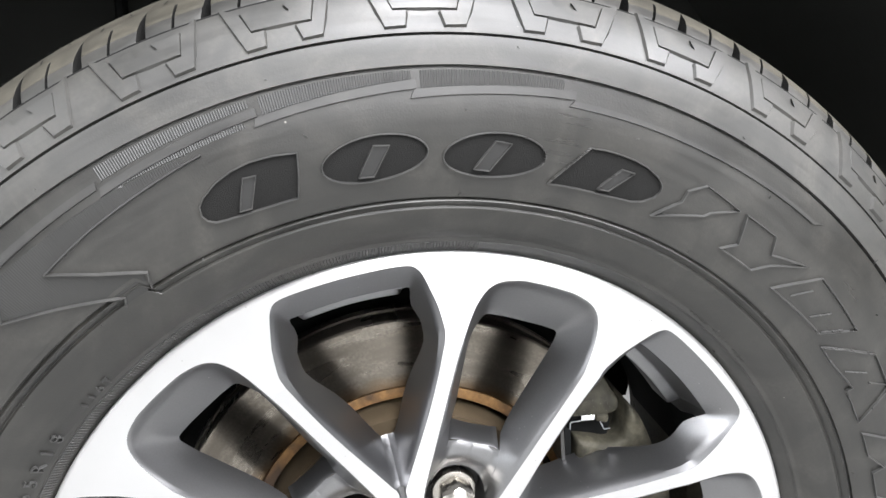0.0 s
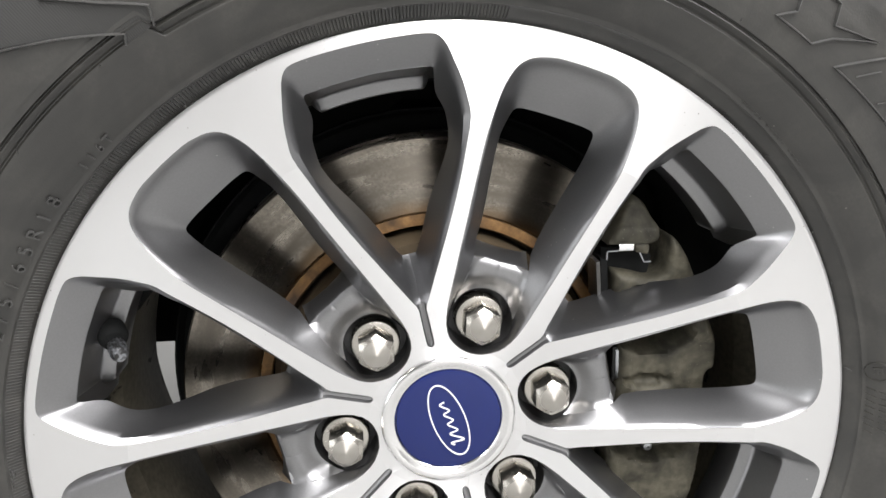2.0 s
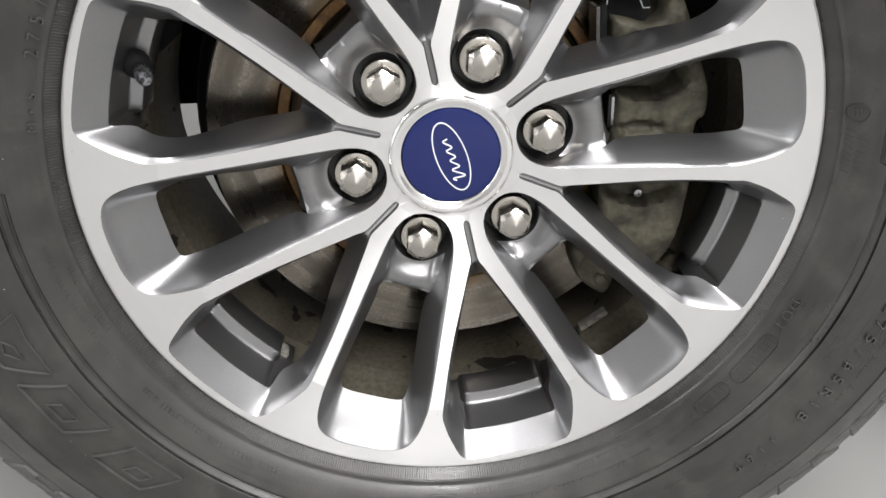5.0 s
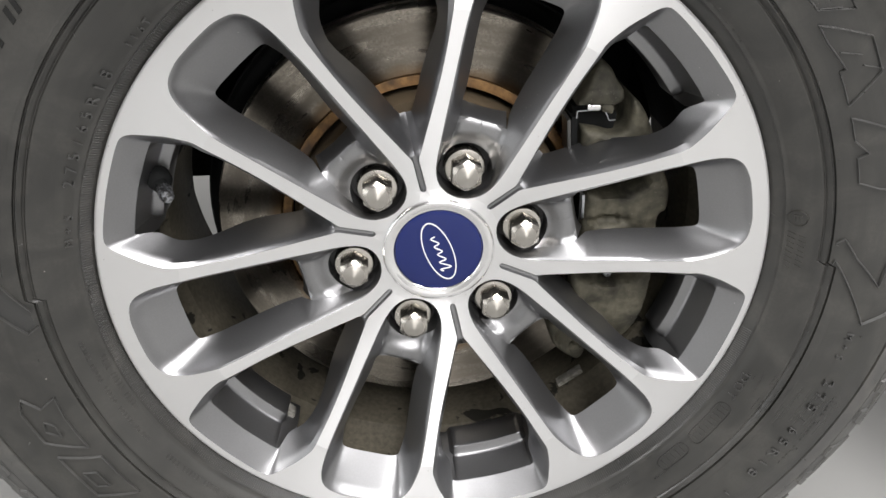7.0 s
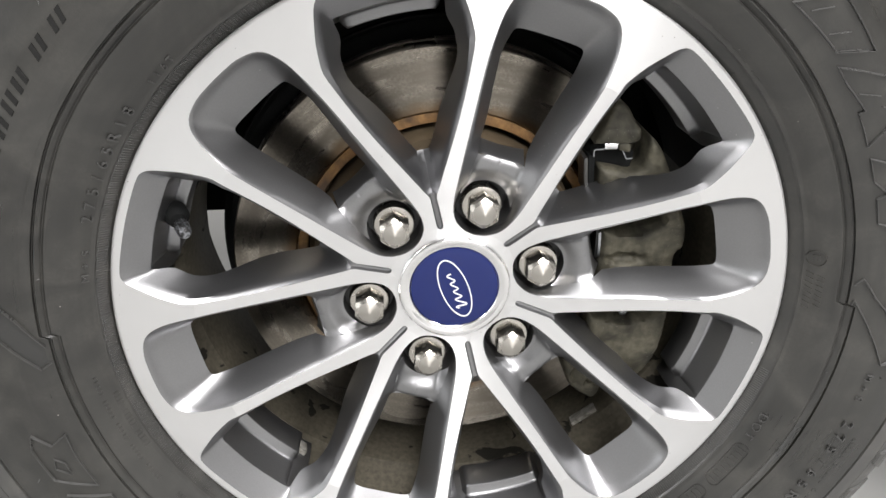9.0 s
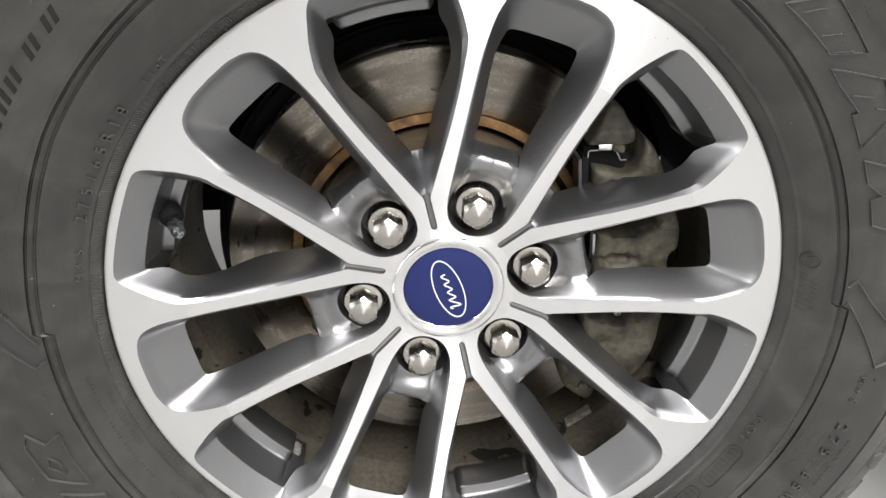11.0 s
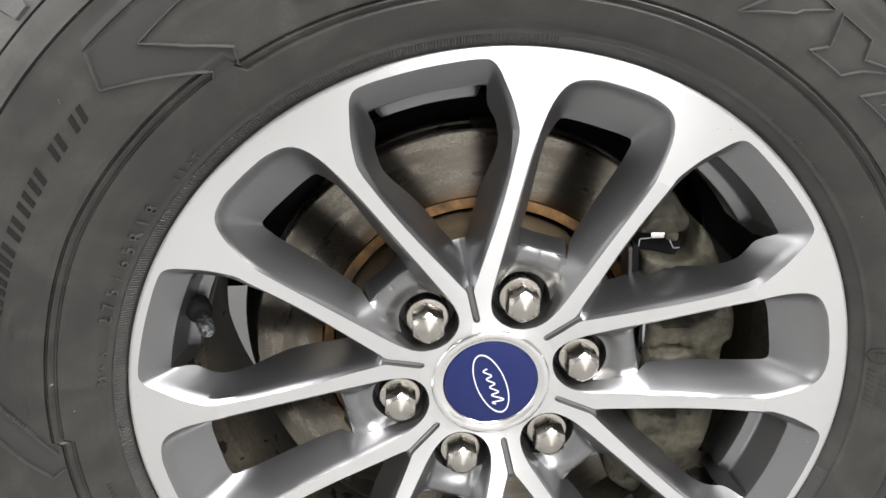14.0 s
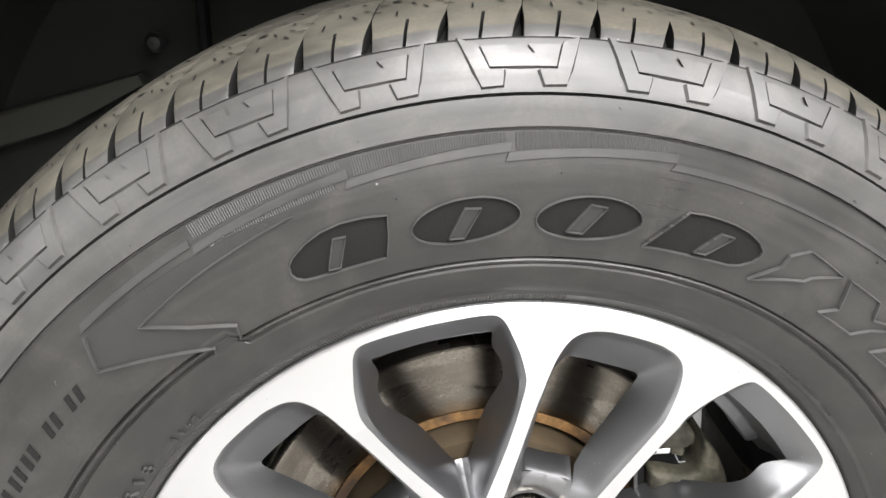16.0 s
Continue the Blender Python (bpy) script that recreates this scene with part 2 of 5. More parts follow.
rusty_edge(M_ROTOR, 0.125, 0.136, (0.20, 0.125, 0.060))
M_DARK.node_tree.nodes["Principled BSDF"].inputs["Specular IOR Level"].default_value = 0.2
M_HATCH = simple("ribbed_tyre_rubber", (0.038, 0.038, 0.0366), 0.45, 0.0, 0.12, 30)
striped(M_HATCH, 1650, 0.46)
M_HATCH2 = simple("finely_ribbed_tyre_rubber", (0.026, 0.026, 0.0248), 0.42, 0.0, 0.12, 30)
striped(M_HATCH2, 1650, 0.16)
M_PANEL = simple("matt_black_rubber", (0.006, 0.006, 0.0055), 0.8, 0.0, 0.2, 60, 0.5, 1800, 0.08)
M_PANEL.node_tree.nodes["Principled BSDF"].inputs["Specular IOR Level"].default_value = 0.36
M_PANEL2 = simple("flat_tyre_rubber", (0.026, 0.026, 0.0255), 0.45, 0.0, 0.15, 40, 0.1, 1400, 0.08)
# darker than the wheel paint: contact shadow round the nuts put into the colour
M_BORE = simple("shaded_nut_bore", (0.10, 0.10, 0.10), 0.42, 0.7, 0.2, 200)
M_WEIGHT = stained("weathered_lead", (0.30, 0.29, 0.26), (0.12, 0.11, 0.09), 0.6, 0.3, 90, 0.45, 0.62)
M_VALVE = stained("dirty_valve_metal", (0.30, 0.31, 0.33), (0.05, 0.05, 0.05), 0.4, 0.9, 260, 0.40, 0.58)
M_CAP = simple("grey_valve_metal", (0.42, 0.43, 0.45), 0.35, 1.0, 0.1, 300)
M_RUST2 = simple("dull_rusty_iron", (0.115, 0.085, 0.050), 0.8, 0.1, 0.35, 70, 0.3, 400, 0.1)
M_LINER = simple("dusty_black_liner", (0.0085, 0.0095, 0.0075), 0.8, 0.0, 0.4, 9, 0.3, 160, 0.1)
M_LINER2 = simple("dusty_grey_plastic", (0.032, 0.033, 0.025), 0.75, 0.0, 0.3, 15, 0.2, 200, 0.1)
M_CARPAINT = simple("dark_truck_paint", (0.03, 0.032, 0.035), 0.3, 0.0, 0.05, 5)



# mesh helpers
def part(name, bm, mat, parent=None, label="", smooth=None):
    me = bpy.data.meshes.new(name)
    bm.to_mesh(me)
    bm.free()
    for m in mat if isinstance(mat, (list, tuple)) else (mat,):
        me.materials.append(m)
    if smooth is not None:
        me.polygons.foreach_set("use_smooth", [True] * len(me.polygons))
        me.set_sharp_from_angle(angle=radians(smooth))
    ob = new(name, me)
    if parent is not None:
        ob.parent = parent
    if label:
        ob["label"] = label
    return ob


def share(name, ob, parent, m):
    """Another object on the mesh of ob."""
    o = new(name, ob.data)
    o.parent = parent
    o.matrix_basis = m
    return o


def empty(name, m=None):
    e = new(name)
    e.empty_display_size = 0.05
    if m is not None:
        e.matrix_basis = m
    return e


def turned(profile, steps=96, closed=False, cap_start=False, cap_end=False):
    """A bmesh of the profile [(r, y)] turned round the y axis."""
    bm = bmesh.new()
    rings = []
    for r, y in profile:
        rings.append([bm.verts.new((r * math.cos(2 * math.pi * k / steps), y, r * math.sin(2 * math.pi * k / steps))) for k in range(steps)])
    n = len(rings)
    for a in range(n if closed else n - 1):
        p, q = rings[a], rings[(a + 1) % n]
        for k in range(steps):
            bm.faces.new((p[k], p[(k + 1) % steps], q[(k + 1) % steps], q[k]))
    if cap_start:
        bm.faces.new(rings[0])
    if cap_end:
        bm.faces.new(rings[-1])
    bmesh.ops.recalc_face_normals(bm, faces=bm.faces)
    return bm


def box(sx, sy, sz, bevel=0.0, at=(0, 0, 0)):
    bm = bmesh.new()
    bmesh.ops.create_cube(bm, size=1, matrix=Matrix.Translation(at) @ Matrix.Diagonal((sx, sy, sz, 1)))
    if bevel:
        bmesh.ops.bevel(bm, geom=bm.edges[:], offset=bevel, segments=2, affect="EDGES", profile=0.5)
    return bm


# ---- the room ----
def room():
    x0, x1, y0, y1, h, w = -6.0, 6.0, -5.0, 6.0, 3.0, 0.12
    tagged(part("floor", box(x1 - x0 + 0.4, y1 - y0 + 0.4, 0.1, 0, (0, 0.5, -0.05)), M_CONCRETE), "smooth grey concrete floor", "floor", "", "structure")
    tagged(part("ceiling", box(x1 - x0 + 0.4, y1 - y0 + 0.4, 0.1, 0, (0, 0.5, h + 0.05)), M_WALL), "plain pale ceiling", "ceiling", "", "structure")
    # walls are out of view; the white ones throw light onto the wheel
    for nm, sx, sy, at in (("wall_south", x1 - x0, w, (0, y0 - w / 2, h / 2)), ("wall_north", x1 - x0, w, (0, y1 + w / 2, h / 2)),
                           ("wall_west", w, y1 - y0, (x0 - w / 2, 0.5, h / 2)), ("wall_east", w, y1 - y0, (x1 + w / 2, 0.5, h / 2))):
        tagged(part(nm, box(sx, sy, h, 0, at), M_WALL if nm == "wall_north" else M_WHITEWALL), "plain white painted wall, unseen, bounces light" if nm != "wall_north" else "plain grey painted wall", "wall", "", "structure")


room()

# ---- the alloy wheel ----
S_FRONT = [(.2395, 0), (.2393, .010), (.2385, .0255), (.2370, .037), (.2345, .0418), (.229, .0448), (.2205, .0468), (.209, .0491), (.197, .0499), (.1895, .0495),
           (.1775, .0454), (.1595, .0388), (.139, .0304), (.119, .0212), (.098, .0112), (.086, .0056), (.082, .0034)]
S_BACK = [(.2219, 0, -.010), (.2217, .009, -.010), (.2208, .022, -.010), (.2196, .032, -.010), (.2184, .0364, -.009), (.2110, .0356, -.004), (.2045, .0353, -.001), (.1988, .0368, 0), (.1935, .0384, .001), (.1865, .0385, .002),
          (.176, .0380, .009), (.163, .0335, .019), (.148, .0258, .029), (.133, .0178, .032), (.118, .0108, .032), (.1095, .0064, .032), (.1068, .0045, .032)]
N_FRONT = [(.2330, 0), (.2325, .0145), (.231, .022), (.2285, .029), (.2245, .034), (.219, .0372), (.210, .0395), (.199, .0403), (.185, .0402), (.172, .0389),
           (.1575, .0370), (.143, .0350), (.128, .0329), (.1103, .0305), (.097, .0286), (.085, .0269), (.0725, .0249), (.061, .0215), (.0525, .0160), (.0475, .008), (.0462, 0)]
N_BACK = [(.2015, 0, 0), (.2014, .012, 0), (.2010, .018, 0), (.2004, .0224, .0005), (.1990, .0246, .001), (.1962, .0256, .002), (.190, .0262, .005), (.183, .0265, .008), (.174, .0256, .0105), (.163, .0240, .0125),
          (.150, .0219, .0145), (.138, .0200, .0160), (.127, .0187, .0173), (.116, .0182, .0182)]


def plate_depth(rad, lat):
    """Depth of the bracket behind a nut: a raised saddle round a bowl, rolled off at its free edge."""
    rho, v = math.hypot(rad - .0675, lat), abs(lat)
    k = min(1, max(0, (.0330 - rho) / .0130))
    y = .0108 + k * k * (3 - 2 * k) * .0066
    if rad > .1030:
        y += ((rad - .1030) / .0045) ** 2 * .0016
    if v > .0130:  # the side sweeps up into the spoke's wall
        y -= min(1, (v - .0130) / .0062) ** 2 * .0042
    return y


POCKET = [(r, l, y if y else plate_depth(r, l)) for r, l, y in ((.1075, .0181, 0), (.098, .0187, 0), (.086, .0196, 0), (.0740, .0204, .0145), (.062, .0199, .0187), (.0540, .0152, .0187), (.0489, .0078, .0187), (.0472, 0, .0187))]


def face_y(r):
    return float(np.interp(r, [.05, .19, .236], [.0093, -.0245, -.0245]))


def densify(rows, k=2):
    """Points along the polyline, k to a span, on a Catmull-Rom curve."""
    p = [Vector(r) for r in rows]
    out = []
    for i in range(len(p) - 1):
        a, b, c, d = p[max(i - 1, 0)], p[i], p[i + 1], p[min(i + 2, len(p) - 1)]
        for j in range(k):
            u = j / k
            out.append(0.5 * (2 * b + (c - a) * u + (2 * a - 5 * b + 4 * c - d) * u * u + (3 * b - a - 3 * c + d) * u ** 3))
    return out + [p[-1]]


def spoke_mesh(mirror):
    """One spoke with a twelfth of lip and hub: machined face (0) and painted walls (1). It spans 30 degrees, from a wide window's middle to that of a nut window."""
    from mathutils.geometry import delaunay_2d_cdt
    bm = bmesh.new()
    cache = {}
    s30, c30 = math.sin(radians(30)), math.cos(radians(30))

    def to_s(rad, lat):  # wide-window side: middle line along +x
        return (rad, lat)

    def to_n(rad, lat):  # nut-window side: middle line at 30 degrees
        return (rad * c30 + lat * s30, rad * s30 - lat * c30)

    def vert(x, z, y):
        key = (round(x, 6), round(y, 6), round(z, 6))
        if key not in cache:
            cache[key] = bm.verts.new((x, y, -z if mirror else z))
        return cache[key]

    def add(vs, mat, smooth=True):
        vs = [v for i, v in enumerate(vs) if v is not vs[i - 1]]
        if len(vs) > 2:
            try:
                f = bm.faces.new(vs)
                f.material_index, f.smooth = mat, smooth
            except ValueError:
                pass

    sf = [to_s(*p) for p in densify(S_FRONT)]
    nf = [to_n(*p) for p in densify(N_FRONT)]
    arc = lambda r, a0, a1, n: [(r * math.cos(radians(a0 + (a1 - a0) * i / n)), r * math.sin(radians(a0 + (a1 - a0) * i / n))) for i in range(n + 1)]
    # outline of the face, one way round
    slot = [(.0785, .0024), (.066, .0025), (.0540, .0025), (.0520, .0021), (.0509, .0012), (.0505, 0)]
    loop = sf + slot + arc(.0425, 0, 30, 8) + nf[::-1] + arc(.2440, 30, 0, 16)
    pts = [Vector(p) for p in loop]
    inner = []
    for r in (.07, .09, .11, .13, .15, .17, .19, .20, .21, .225):
        n = 14
        for i in range(1, n):
            inner.append(Vector((r * math.cos(radians(30 * i / n)), r * math.sin(radians(30 * i / n)))))
    n0 = len(pts)
    ring = [i for i, p in enumerate(inner) if abs(p.length - .19) < 1e-6]
    kept = [i for i in ring if math.degrees(math.atan2(inner[i].y, inner[i].x)) > 15.2 - 1 and math.degrees(math.atan2(inner[i].y, inner[i].x)) < 18]
    vs, es, fs, *_ = delaunay_2d_cdt(pts + inner, [(i, (i + 1) % n0) for i in range(n0)] + [(n0 + a, n0 + b) for a, b in zip(kept, kept[1:])], [list(range(n0))], 1, 1e-7)
    for f in fs:
        add([vert(vs[i].x, vs[i].y, face_y(vs[i].length)) for i in f], 0)

    def wall(front, back, lip=0.0022, rings=5, steep=1.1, skirt=0.0):
        """Rounded edge and drafted wall from the front outline to the back one."""
        prev = [vert(x, z, face_y(math.hypot(x, z))) for x, z in front]
        made = [prev]
        for j in range(1, rings + 3):
            row = []
            for (x, z), (bx, bz, by) in zip(front, back):
                y0 = face_y(math.hypot(x, z))
                d = Vector((bx - x, bz - z))
                w = d.normalized() * min(lip, d.length * 0.4)
                if j == 1:
                    q = (x + w.x * 0.45, z + w.y * 0.45, y0 + lip * (0.25 if steep > 1 else steep * 0.45))
                elif j == 2:
                    q = (x + w.x, z + w.y, y0 + lip * steep)
                else:
                    u = (j - 2) / rings
                    q = (x + w.x + (bx - x - w.x) * u, z + w.y + (bz - z - w.y) * u, y0 + lip * steep + (by - y0 - lip * steep) * u)
                row.append(vert(*q))
            for i in range(len(front) - 1):
                add([prev[i], prev[i + 1], row[i + 1], row[i]], 1)
            prev = row
            made.append(row)
        if skirt:
            row = [vert(bx - (bx - x) * .45, bz - (bz - z) * .45, by + skirt) for (x, z), (bx, bz, by) in zip(front, back)]
            for i in range(len(front) - 1):
                add([prev[i], prev[i + 1], row[i + 1], row[i]], 1)
        return made

    sb = [(*to_s(p.x, p.y), p.z) for p in densify(S_BACK)]
    nb3 = densify(N_BACK)
    nb = [(*to_n(p.x, p.y), p.z) for p in nb3]
    pk3 = densify(POCKET)
    pk = [(*to_n(p.x, p.y), p.z) for p in pk3]
    s_end = wall(sf, sb, 0.0042, 5, 0.8)
    k = len(nb)
    n_end = wall(nf[:k], nb, 0.0030, 5, 1.1)
    p_end = wall(nf[k - 1:], pk)
    # ramp at the foot of the V
    edge = [rw[-1] for rw in s_end]
    flat = [vert(v.co.x, 0, v.co.y + .006 * math.sin(math.pi * j / (len(edge) - 1))) for j, v in enumerate(edge)]
    for j in range(1, len(edge) - 1):
        add([edge[j], edge[j + 1], flat[j + 1], flat[j]], 1)
    # flank between window wall and bracket
    ca, cb = [rw[-1] for rw in n_end], [rw[0] for rw in p_end]
    for j in range(len(ca) - 1):
        add([ca[j], ca[j + 1], cb[j + 1], cb[j]], 1)
    # groove at the foot of the V
    joint = face_y(math.hypot(*sf[-1])) + 0.0028
    add([edge[0], vert(sf[-1][0], sf[-1][1] * 0.6, joint), vert(sf[-1][0], 0, joint), flat[1], edge[1]], 1)
    prev = [vert(x, z, face_y(math.hypot(x, z))) for x, z in [sf[-1]] + slot]
    deep = [vert(x, z * 0.6, face_y(math.hypot(x, z)) + 0.0026) for x, z in [sf[-1]] + slot]
    mid = [vert(x, 0, face_y(math.hypot(x, z)) + 0.0030) for x, z in [sf[-1]] + slot]
    for i in range(len(slot)):
        add([prev[i], prev[i + 1], deep[i + 1], deep[i]], 1)
        add([deep[i], deep[i + 1], mid[i + 1], mid[i]], 1)
    # the bracket between window and nut, with its bore
    cr, cc = .0204, .0675
    up = [Vector((cc + cr * math.cos(a), cr * math.sin(a))) for a in [radians(72 - 72 * i / 8) for i in range(9)]]
    plate = [Vector((p.x, p.y)) for p in pk3[:7]] + up + [Vector((r, 0)) for r in (.0892, .0905, .0918, .0930, .0945, .098, .102)] + [Vector((.1075, 0)), Vector((.1078, .010))]
    n0 = len(plate)
    plate += [Vector((.0675 + .0016 * i, .0008 + .0016 * j)) for i in range(25) for j in range(13)]
    vs, es, fs, *_ = delaunay_2d_cdt(plate, [(i, (i + 1) % n0) for i in range(n0)], [list(range(n0))], 1, 1e-7)

    def plate_y(v):
        for p in pk3[:7]:
            if abs(p.x - v.x) + abs(p.y - v.y) < 1e-6:
                return p.z
        return plate_depth(v.x, v.y)
    for f in fs:
        add([vert(*to_n(vs[i].x, vs[i].y), plate_y(vs[i]) - .00003) for i in f], 1)
    top = [(r, l, plate_depth(r, l)) for r, l in ((.1075, 0), (.1078, .010), (.1077, .0145), (.1076, .0162), (.1075, .0178))]
    foot = [(.1125, 0, .032), (.113, .010, .032), (.1138, .0145, .031), (.1145, .0162, .030), (.1155, .0176, .028)]
    brow = [(r + .0016 * k, l, y + .0022 * k) for (r, l, y), k in zip(top, (1, 1, .8, .4, 0))]
    for hi, lo in ((top, brow), (brow, foot)):
        for i in range(4):
            add([vert(*to_n(*hi[i][:2]), hi[i][2]), vert(*to_n(*hi[i + 1][:2]), hi[i + 1][2]), vert(*to_n(*lo[i + 1][:2]), lo[i + 1][2]), vert(*to_n(*lo[i][:2]), lo[i][2])], 1)
    # bore wall and floor in the colour that holds their shadow
    circle = [(cc + cr * math.cos(radians(a)), cr * math.sin(radians(a))) for a in range(0, 181, 12)]
    for i in range(len(circle) - 1):
        a, b = circle[i], circle[i + 1]
        add([vert(*to_n(*a), plate_depth(*a) - .0002), vert(*to_n(*b), plate_depth(*b) - .0002), vert(*to_n(*b), .034), vert(*to_n(*a), .034)], 2)
        add([vert(*to_n(*a), .034), vert(*to_n(*b), .034), vert(*to_n(cc, 0), .034)], 2)
    bmesh.ops.recalc_face_normals(bm, faces=bm.faces)
    return bm


def ring_angle(deg):
    """Turn about the axle by which +x comes to this angle (anticlockwise as seen from outside)."""
    return Matrix.Rotation(-radians(deg), 4, "Y")


wheel = tagged(empty("alloy_wheel", Matrix.Translation((0, 0, ZC))), "machined-face alloy wheel with grey painted window pockets, bolted to its hub", "wheel")
right = part("spoke", spoke_mesh(False), (M_FACE, M_PAINT, M_BORE), wheel, "", 32)
left = part("spoke", spoke_mesh(True), (M_FACE, M_PAINT, M_BORE), wheel, "", 32)
for ob in (right, left):
    ob.data.polygons.foreach_set("use_smooth", [p.material_index > 0 for p in ob.data.polygons])
right.matrix_basis = ring_angle(PHASE + 30)
left.matrix_basis = ring_angle(PHASE + 30)
for k in range(1, 6):
    share("spoke", right, wheel, ring_angle(PHASE + 30 + 60 * k))
    share("spoke", left, wheel, ring_angle(PHASE + 30 + 60 * k))
part("rim_flange", turned([(.2440, -.0245), (.2452, -.0243), (.2461, -.0236), (.2464, -.0222), (.2462, -.0205), (.2440, -.019), (.2390, -.010), (.2350, -.004), (.2335, -.006), (.2400, -.0190), (.2425, -.0244)], 192, True), M_FACE, wheel, "", 35)
# dusty below, black above: the shade of the upper barrel is painted in
barrel = part("barrel", turned([(.2180, .055), (.2140, .07), (.2150, .14), (.2290, .165), (.2300, .195), (.2460, .205), (.2440, .207), (.2260, .199), (.2230, .168), (.2105, .142), (.2098, .07), (.2130, .055)], 192, True), (M_DARK, M_DUST), wheel, "inside of the rim, dusty brown below, with shade painted black above", 35)
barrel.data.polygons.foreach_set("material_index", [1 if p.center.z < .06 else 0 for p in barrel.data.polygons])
# same split: real dust below, painted shade above
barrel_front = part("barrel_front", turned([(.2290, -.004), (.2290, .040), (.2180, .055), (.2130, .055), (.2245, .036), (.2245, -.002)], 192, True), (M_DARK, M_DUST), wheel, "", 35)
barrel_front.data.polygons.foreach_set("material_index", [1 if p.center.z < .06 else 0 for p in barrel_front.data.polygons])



def weight_mesh(a0, a1, y0, y1, r, thick):
    """A stick-on weight bent to the barrel."""
    bm = bmesh.new()
    rows = []
    for k in range(9):
        a = radians(a0 + (a1 - a0) * k / 8)
        e = .0006 if k in (0, 8) else 0
        rows.append([bm.verts.new((q * math.cos(a), y, q * math.sin(a))) for q, y in ((r + .001, y0), (r - thick + .0006 + e, y0), (r - thick + e, y0 + .0008), (r - thick + e, y1 - .0008), (r - thick + .0006 + e, y1), (r + .001, y1))])
    for p, q in zip(rows, rows[1:]):
        for j in range(5):
            bm.faces.new((p[j], p[j + 1], q[j + 1], q[j]))
    bm.faces.new(rows[0])
    bm.faces.new(rows[-1])
    bmesh.ops.recalc_face_normals(bm, faces=bm.faces)
    return bm


part("balance_weight", weight_mesh(-56.4, -49.2, .058, .068, .2125, .004), M_WEIGHT, wheel, "grey stick-on balance weight", 30)
part("balance_weight", weight_mesh(-130.0, -126.6, .026, .038, .2130, .0035), M_WEIGHT, wheel, "grey stick-on balance weight", 30)

# lug nuts
def nut_mesh():
    """A hexagon nut with chamfered corners, a low turned cone at its end and a wide flange at its foot."""
    bm = bmesh.new()
    n = 48
    turn = [2 * math.pi * k / n for k in range(n)]
    hexa = [(.0108 / math.cos((a + math.pi / 6) % (math.pi / 3) - math.pi / 6), a) for a in turn]

    def circle(r, y):
        return [bm.verts.new((r * math.cos(a), y, r * math.sin(a))) for a in turn]
    tip = bm.verts.new((0, -.0034, 0))
    rows = [circle(.0010, -.0031), circle(.0046, -.0018), circle(.0084, -.0005), circle(.0091, .0000)]
    rows.append([bm.verts.new((r * .985 * math.cos(a), .0009 + (r - .0108) * .95, r * .985 * math.sin(a))) for r, a in hexa])
    rows.append([bm.verts.new((r * math.cos(a), .0014 + (r - .0108) * .95, r * math.sin(a))) for r, a in hexa])
    rows.append([bm.verts.new((r * math.cos(a), .0175, r * math.sin(a))) for r, a in hexa])
    for k in range(n):
        bm.faces.new((tip, rows[0][k], rows[0][(k + 1) % n])).material_index = 1
    for i, (p, q) in enumerate(zip(rows, rows[1:])):
        for k in range(n):
            bm.faces.new((p[k], p[(k + 1) % n], q[(k + 1) % n], q[k])).material_index = 1 if i < 2 else 0
    ring = turned([(.0105, .0164), (.0134, .0166), (.0149, .0172), (.0156, .0183), (.0158, .0200), (.0158, .0250), (.0140, .0280), (.0125, .040), (.0100, .040)], 48, False, False, True)
    me = bpy.data.meshes.new("temporary")
    ring.to_mesh(me)
    ring.free()
    bm.from_mesh(me)
    bpy.data.meshes.remove(me)
    bmesh.ops.recalc_face_normals(bm, faces=bm.faces)
    return bm


first_nut = None
for k in range(6):
    a = PHASE + 60 * k
    m = ring_angle(a) @ Matrix.Translation((.0675, 0, 0)) @ Matrix.Rotation(radians((12.4, 15.4, 12.0, 16.8, 16.0, 14.2)[k]), 4, "Y")
    if first_nut is None:
        first_nut = part("lug_nut", nut_mesh(), (M_NUT, M_NUT_END), wheel, "", 28)
        first_nut.matrix_basis = m
    else:
        share("lug_nut", first_nut, wheel, m)


